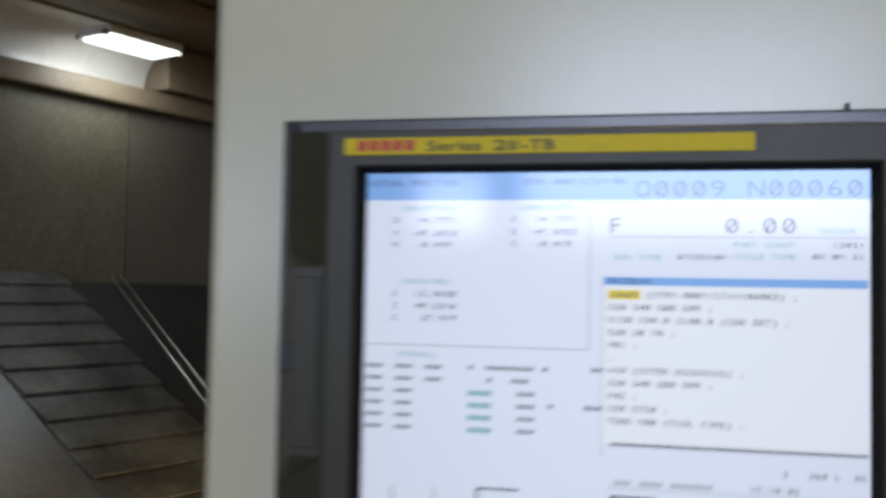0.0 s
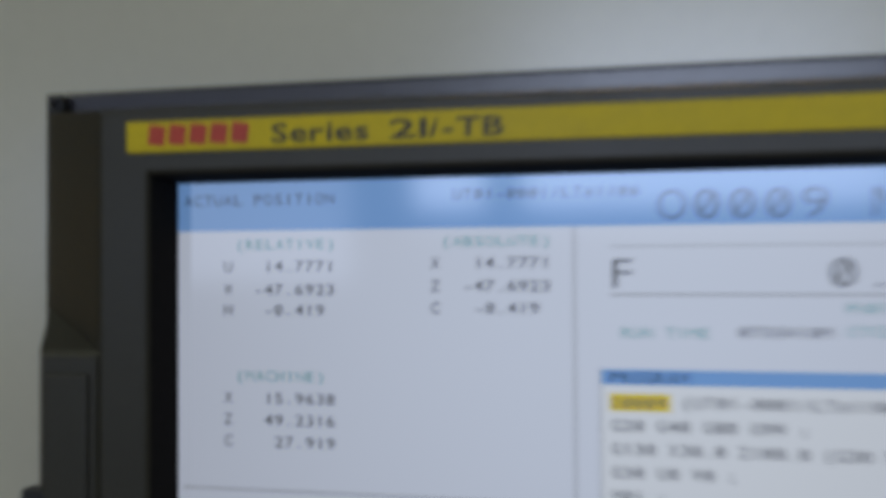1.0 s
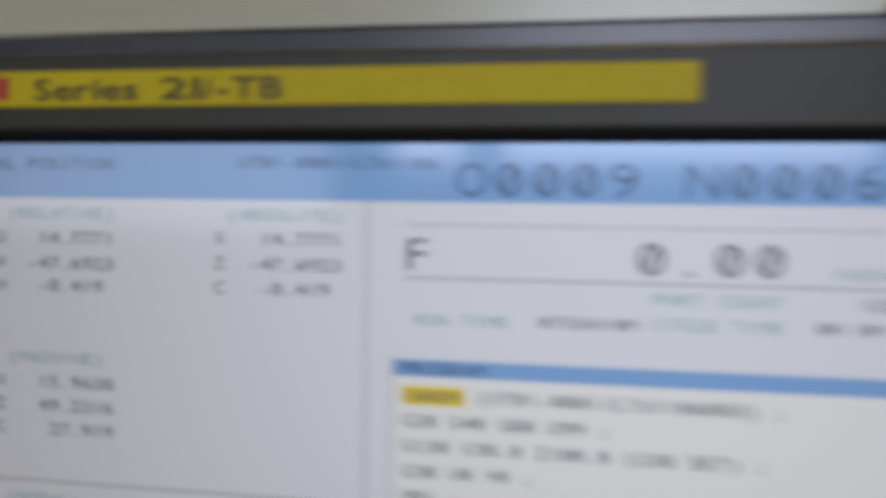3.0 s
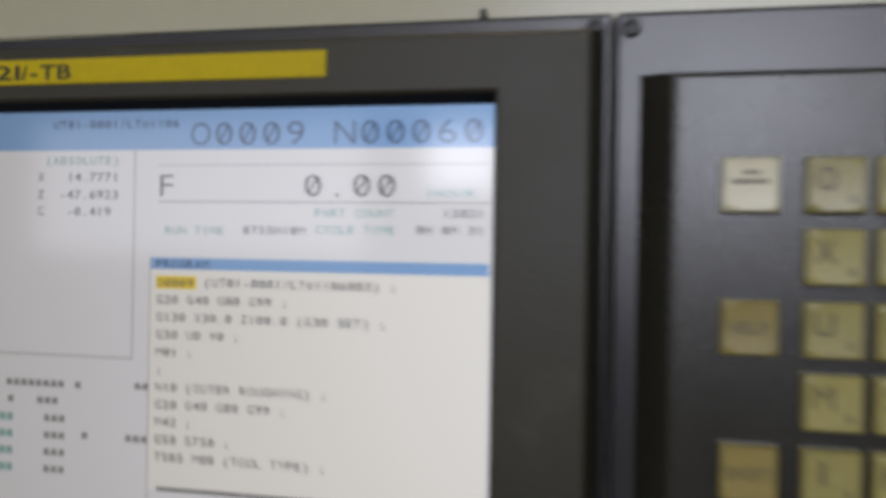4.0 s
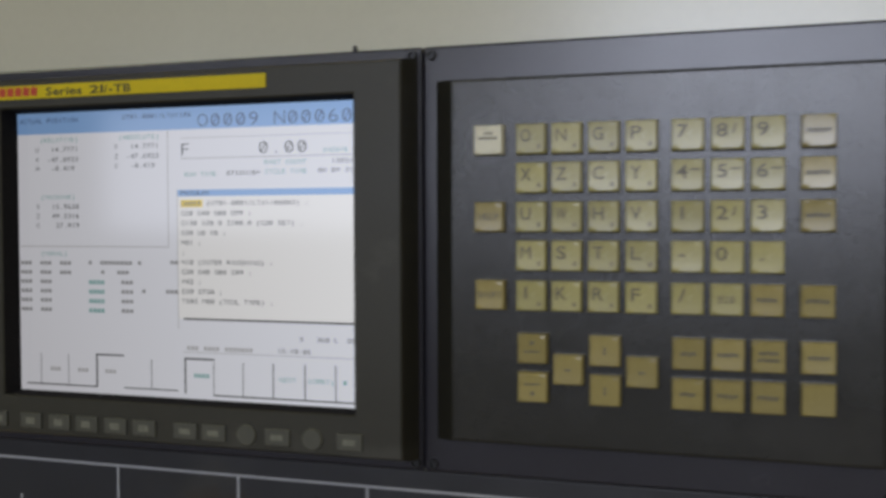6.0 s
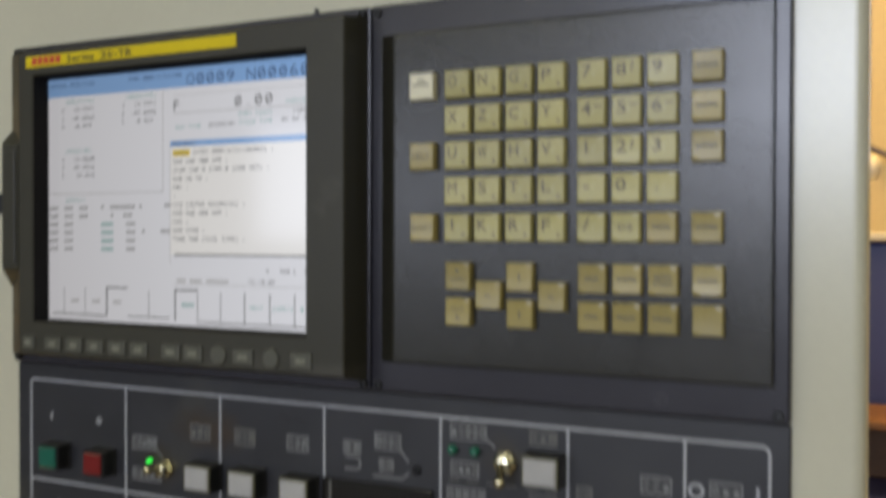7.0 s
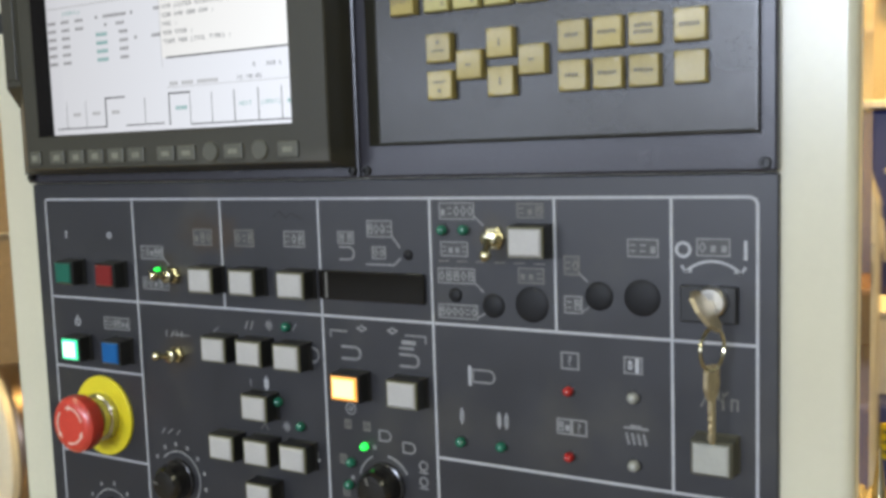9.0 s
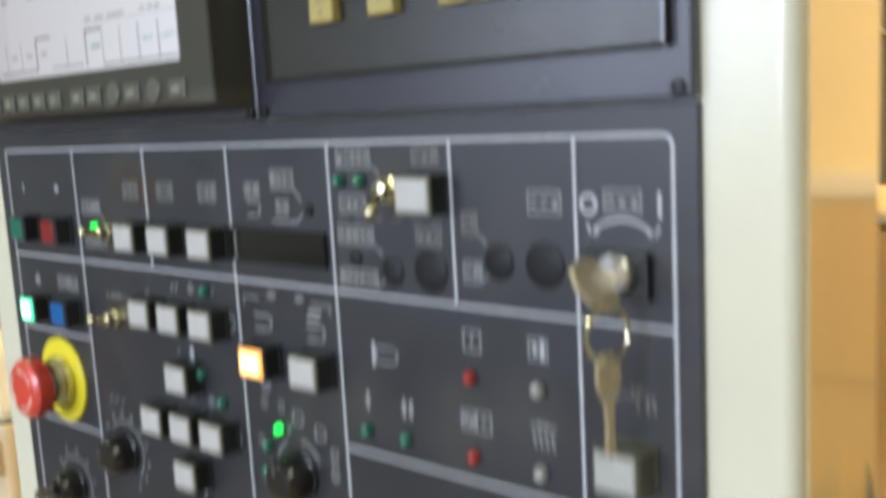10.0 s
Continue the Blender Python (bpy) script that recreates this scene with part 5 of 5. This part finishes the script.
LX, LZ = 0.335, 0.012
lamp = thing("bench_lamp", (LX, 2.35, 1.512), "white bench lamp with a rounded drum head", "lamp")
part("foot", turned(0, 0, [(0, 0.06), (0.012, 0.058), (0.02, 0.03)], 28), M["white_paint"], lamp, smooth=True)
lamp.children[0].data.transform(Matrix.Translation(ORIGIN[lamp.name]))
lamp.children[0].data.transform(Matrix.Rotation(radians(90), 4, "X"))
part("stem", tube([(LX, 2.35, 1.515), (LX - 0.003, 2.35, 1.6), (LX, 2.35, 1.655)], 0.014, 14), M["white_paint"], lamp, smooth=True)
bm = bmesh.new()
prof = [(0.312, 0.012), (0.316, 0.026), (0.326, 0.034), (0.345, 0.037), (0.44, 0.037), (0.46, 0.034), (0.47, 0.02)]
rings = [[bm.verts.new((x - 0.03, 2.35 + r * math.cos(2 * math.pi * i / 28), 1.675 + LZ + r * math.sin(2 * math.pi * i / 28))) for i in range(28)] for x, r in prof]
for p, q in zip(rings, rings[1:]):
    for i in range(28):
        bm.faces.new((p[i], p[(i + 1) % 28], q[(i + 1) % 28], q[i]))
bm.faces.new(rings[0])
bm.faces.new(rings[-1])
part("drum_head", bm, M["white_paint"], lamp, smooth=True)
part("knob", turned(0.312, 1.727, [(2.345, 0.004), (2.355, 0.005)], 12), M["steel"], lamp)

wp = thing("wall_pipe", (0.3, 3.5, 1.93), "thin brown pipe running down along the wall", "pipe")
part("pipe", tube([(0.13, 3.54, 1.962), (0.21, 3.54, 1.925), (0.28, 3.54, 1.885), (0.8, 3.54, 1.62)], 0.012, 10), M["copper"], wp, smooth=True)
part("pipe_bracket", box(0.13, 0.16, 3.5, 3.6, 1.937, 1.967, 0.003), M["copper"], wp)

cable = thing("hanging_cable", (0.33, 2.19, 1.33), "pale cable hanging in a loop on the blue machine", "cable")
part("cable", tube([(0.30, 2.188, 1.335), (0.318, 2.175, 1.338), (0.334, 2.165, 1.31), (0.345, 2.16, 1.25), (0.349, 2.16, 1.20), (0.346, 2.165, 1.13), (0.335, 2.175, 1.105)], 0.0075, 10), M["white_paint"], cable, smooth=True)
part("cable", tube([(0.255, 2.185, 1.245), (0.275, 2.17, 1.25), (0.29, 2.165, 1.21), (0.297, 2.17, 1.15), (0.302, 2.18, 1.11)], 0.006, 10), M["white_paint"], cable, smooth=True)
part("plug", box(0.27, 0.29, 2.165, 2.198, 1.17, 1.215, 0.003), M["brass"], cable)

M["brown_wood"] = material("dark_brown_wood", (0.14, 0.065, 0.025), 0.45, vary=0.25, scale=8, fine=90)
M["grey_card"] = material("grey_brown_card", (0.24, 0.19, 0.14), 0.6, vary=0.1)
bench = thing("work_bench", (0.42, 1.9, 0), "dark blue work bench with a brown wooden shelf", "bench")
part("bench_body", box(0.262, 0.58, 1.56, 2.16, 0, 0.90, 0.01), M["blue_paint"], bench)
part("shelf", box(0.33, 0.62, 1.90, 2.16, 1.062, 1.082, 0.004), M["brown_wood"], bench)
part("shelf_back", box(0.335, 0.575, 2.13, 2.155, 0.902, 1.06, 0.004), M["brown_wood"], bench)
part("shelf_leg", box(0.54, 0.57, 1.93, 2.12, 0.902, 1.06, 0.003), M["brown_wood"], bench)
plate = part("sign_plate", box(0.358, 0.402, 1.552, 1.559, 0.795, 0.865, 0.001), M["yellow"], bench, "yellow sign plate with worn dark bars")
for i in range(3):
    part("sign_bar", box(0.363, 0.397, 1.5495, 1.5515, 0.806 + i * 0.02, 0.814 + i * 0.02), M["dark_print"], plate)
bx = thing("white_box", (0.36, 1.72, 0.90), "off-white metal switch box standing on the bench", "box")
part("case", box(0.318, 0.410, 1.64, 1.86, 0.90, 1.058, 0.005), M["white_paint"], bx)
part("lid", box(0.315, 0.413, 1.637, 1.863, 1.059, 1.073, 0.004), M["white_paint"], bx)
part("knob", along(turned(0, 0, [(-0.012, 0.012), (0.0, 0.014)], 16), (0.392, 1.636, 1.03)), M["brass"], bx, smooth=True)
solid("carton", box(0.337, 0.378, 1.98, 2.1, 1.083, 1.148, 0.003), M["grey_card"], "small grey brown carton on the wooden shelf", "box")
post = thing("machine_guard_door", (0.25, 1.5, 0), "narrow beige sheet guard door standing beside the bench", "guard door")
bm = box(0.328, 0.356, 1.49, 1.54, 0.0, 1.30, 0.003)
for v in bm.verts:
    if v.co.z > 1.2:
        v.co.z += (0.356 - v.co.x) * 3.0
part("leaf", bm, M["cream_sheet"], post)
part("handle_slot", box(0.340, 0.347, 1.485, 1.492, 1.147, 1.19, 0.002), M["black"], post)
part("bolt", along(turned(0, 0, [(-0.006, 0.005), (0.004, 0.006)], 12), (0.342, 1.488, 1.222)), M["steel"], post)
low = thing("low_cupboard", (1.3, 3.3, 0), "low brown wooden cupboard with a cream top by the wall", "cupboard")
part("carcass", box(0.62, 2.07, 3.1, 3.58, 0, 1.04, 0.008), M["tan_gloss"], low)
part("top", box(0.60, 2.09, 3.07, 3.59, 1.042, 1.13, 0.01), M["white_paint"], low, "thick cream top")
for dx in (0.64, 1.11, 1.59):
    part("door", box(dx, dx + 0.45, 3.08, 3.098, 0.42, 1.02, 0.004), M["tan_gloss"], low)
part("rail_board", box(0.58, 2.2, 3.56, 3.6, 1.80, 1.88, 0.004), M["grey_card"], thing("wall_rail_board", (1.7, 3.58, 1.8), "grey brown wooden rail fixed along the wall", "wall rail"))
part("fitting_block", box(0.5025, 0.5185, 0.052, 0.076, 1.205, 1.240, 0.003), M["brass"], housing, "shiny brass fitting")
part("fitting_arm", box(0.5025, 0.5125, 0.034, 0.094, 1.190, 1.236, 0.003), M["brass"], housing, "shiny brass fitting")
bm = bmesh.new()
bmesh.ops.create_cone(bm, cap_ends=True, segments=16, radius1=0.0038, radius2=0.0005, depth=0.026, matrix=Matrix.Translation((0.511, 0.064, 1.252)))
part("pointed_tip", bm, M["brass"], housing, "brass pointed tip", smooth=True)
# ---- things left of the pendant ----
ob = thing("tool_cart", (-1.42, 0.55, 0), "cream painted metal tool cart with a tan drawer", "cart")
part("body", box(-1.70, -1.27, 0.50, 0.80, 0, 0.83, 0.012), M["tan_trim"], ob)
part("drawer", box(-1.69, -1.28, 0.488, 0.499, 0.725, 0.80, 0.003), M["brown_sheet"], ob)
part("top", box(-1.71, -1.26, 0.49, 0.81, 0.832, 1.0, 0.03), M["cream_sheet"], ob, "thick cream top box")
part("lock", tube([(-1.272, 0.568, 0.695), (-1.258, 0.568, 0.695)], 0.008, 14), M["black"], ob)
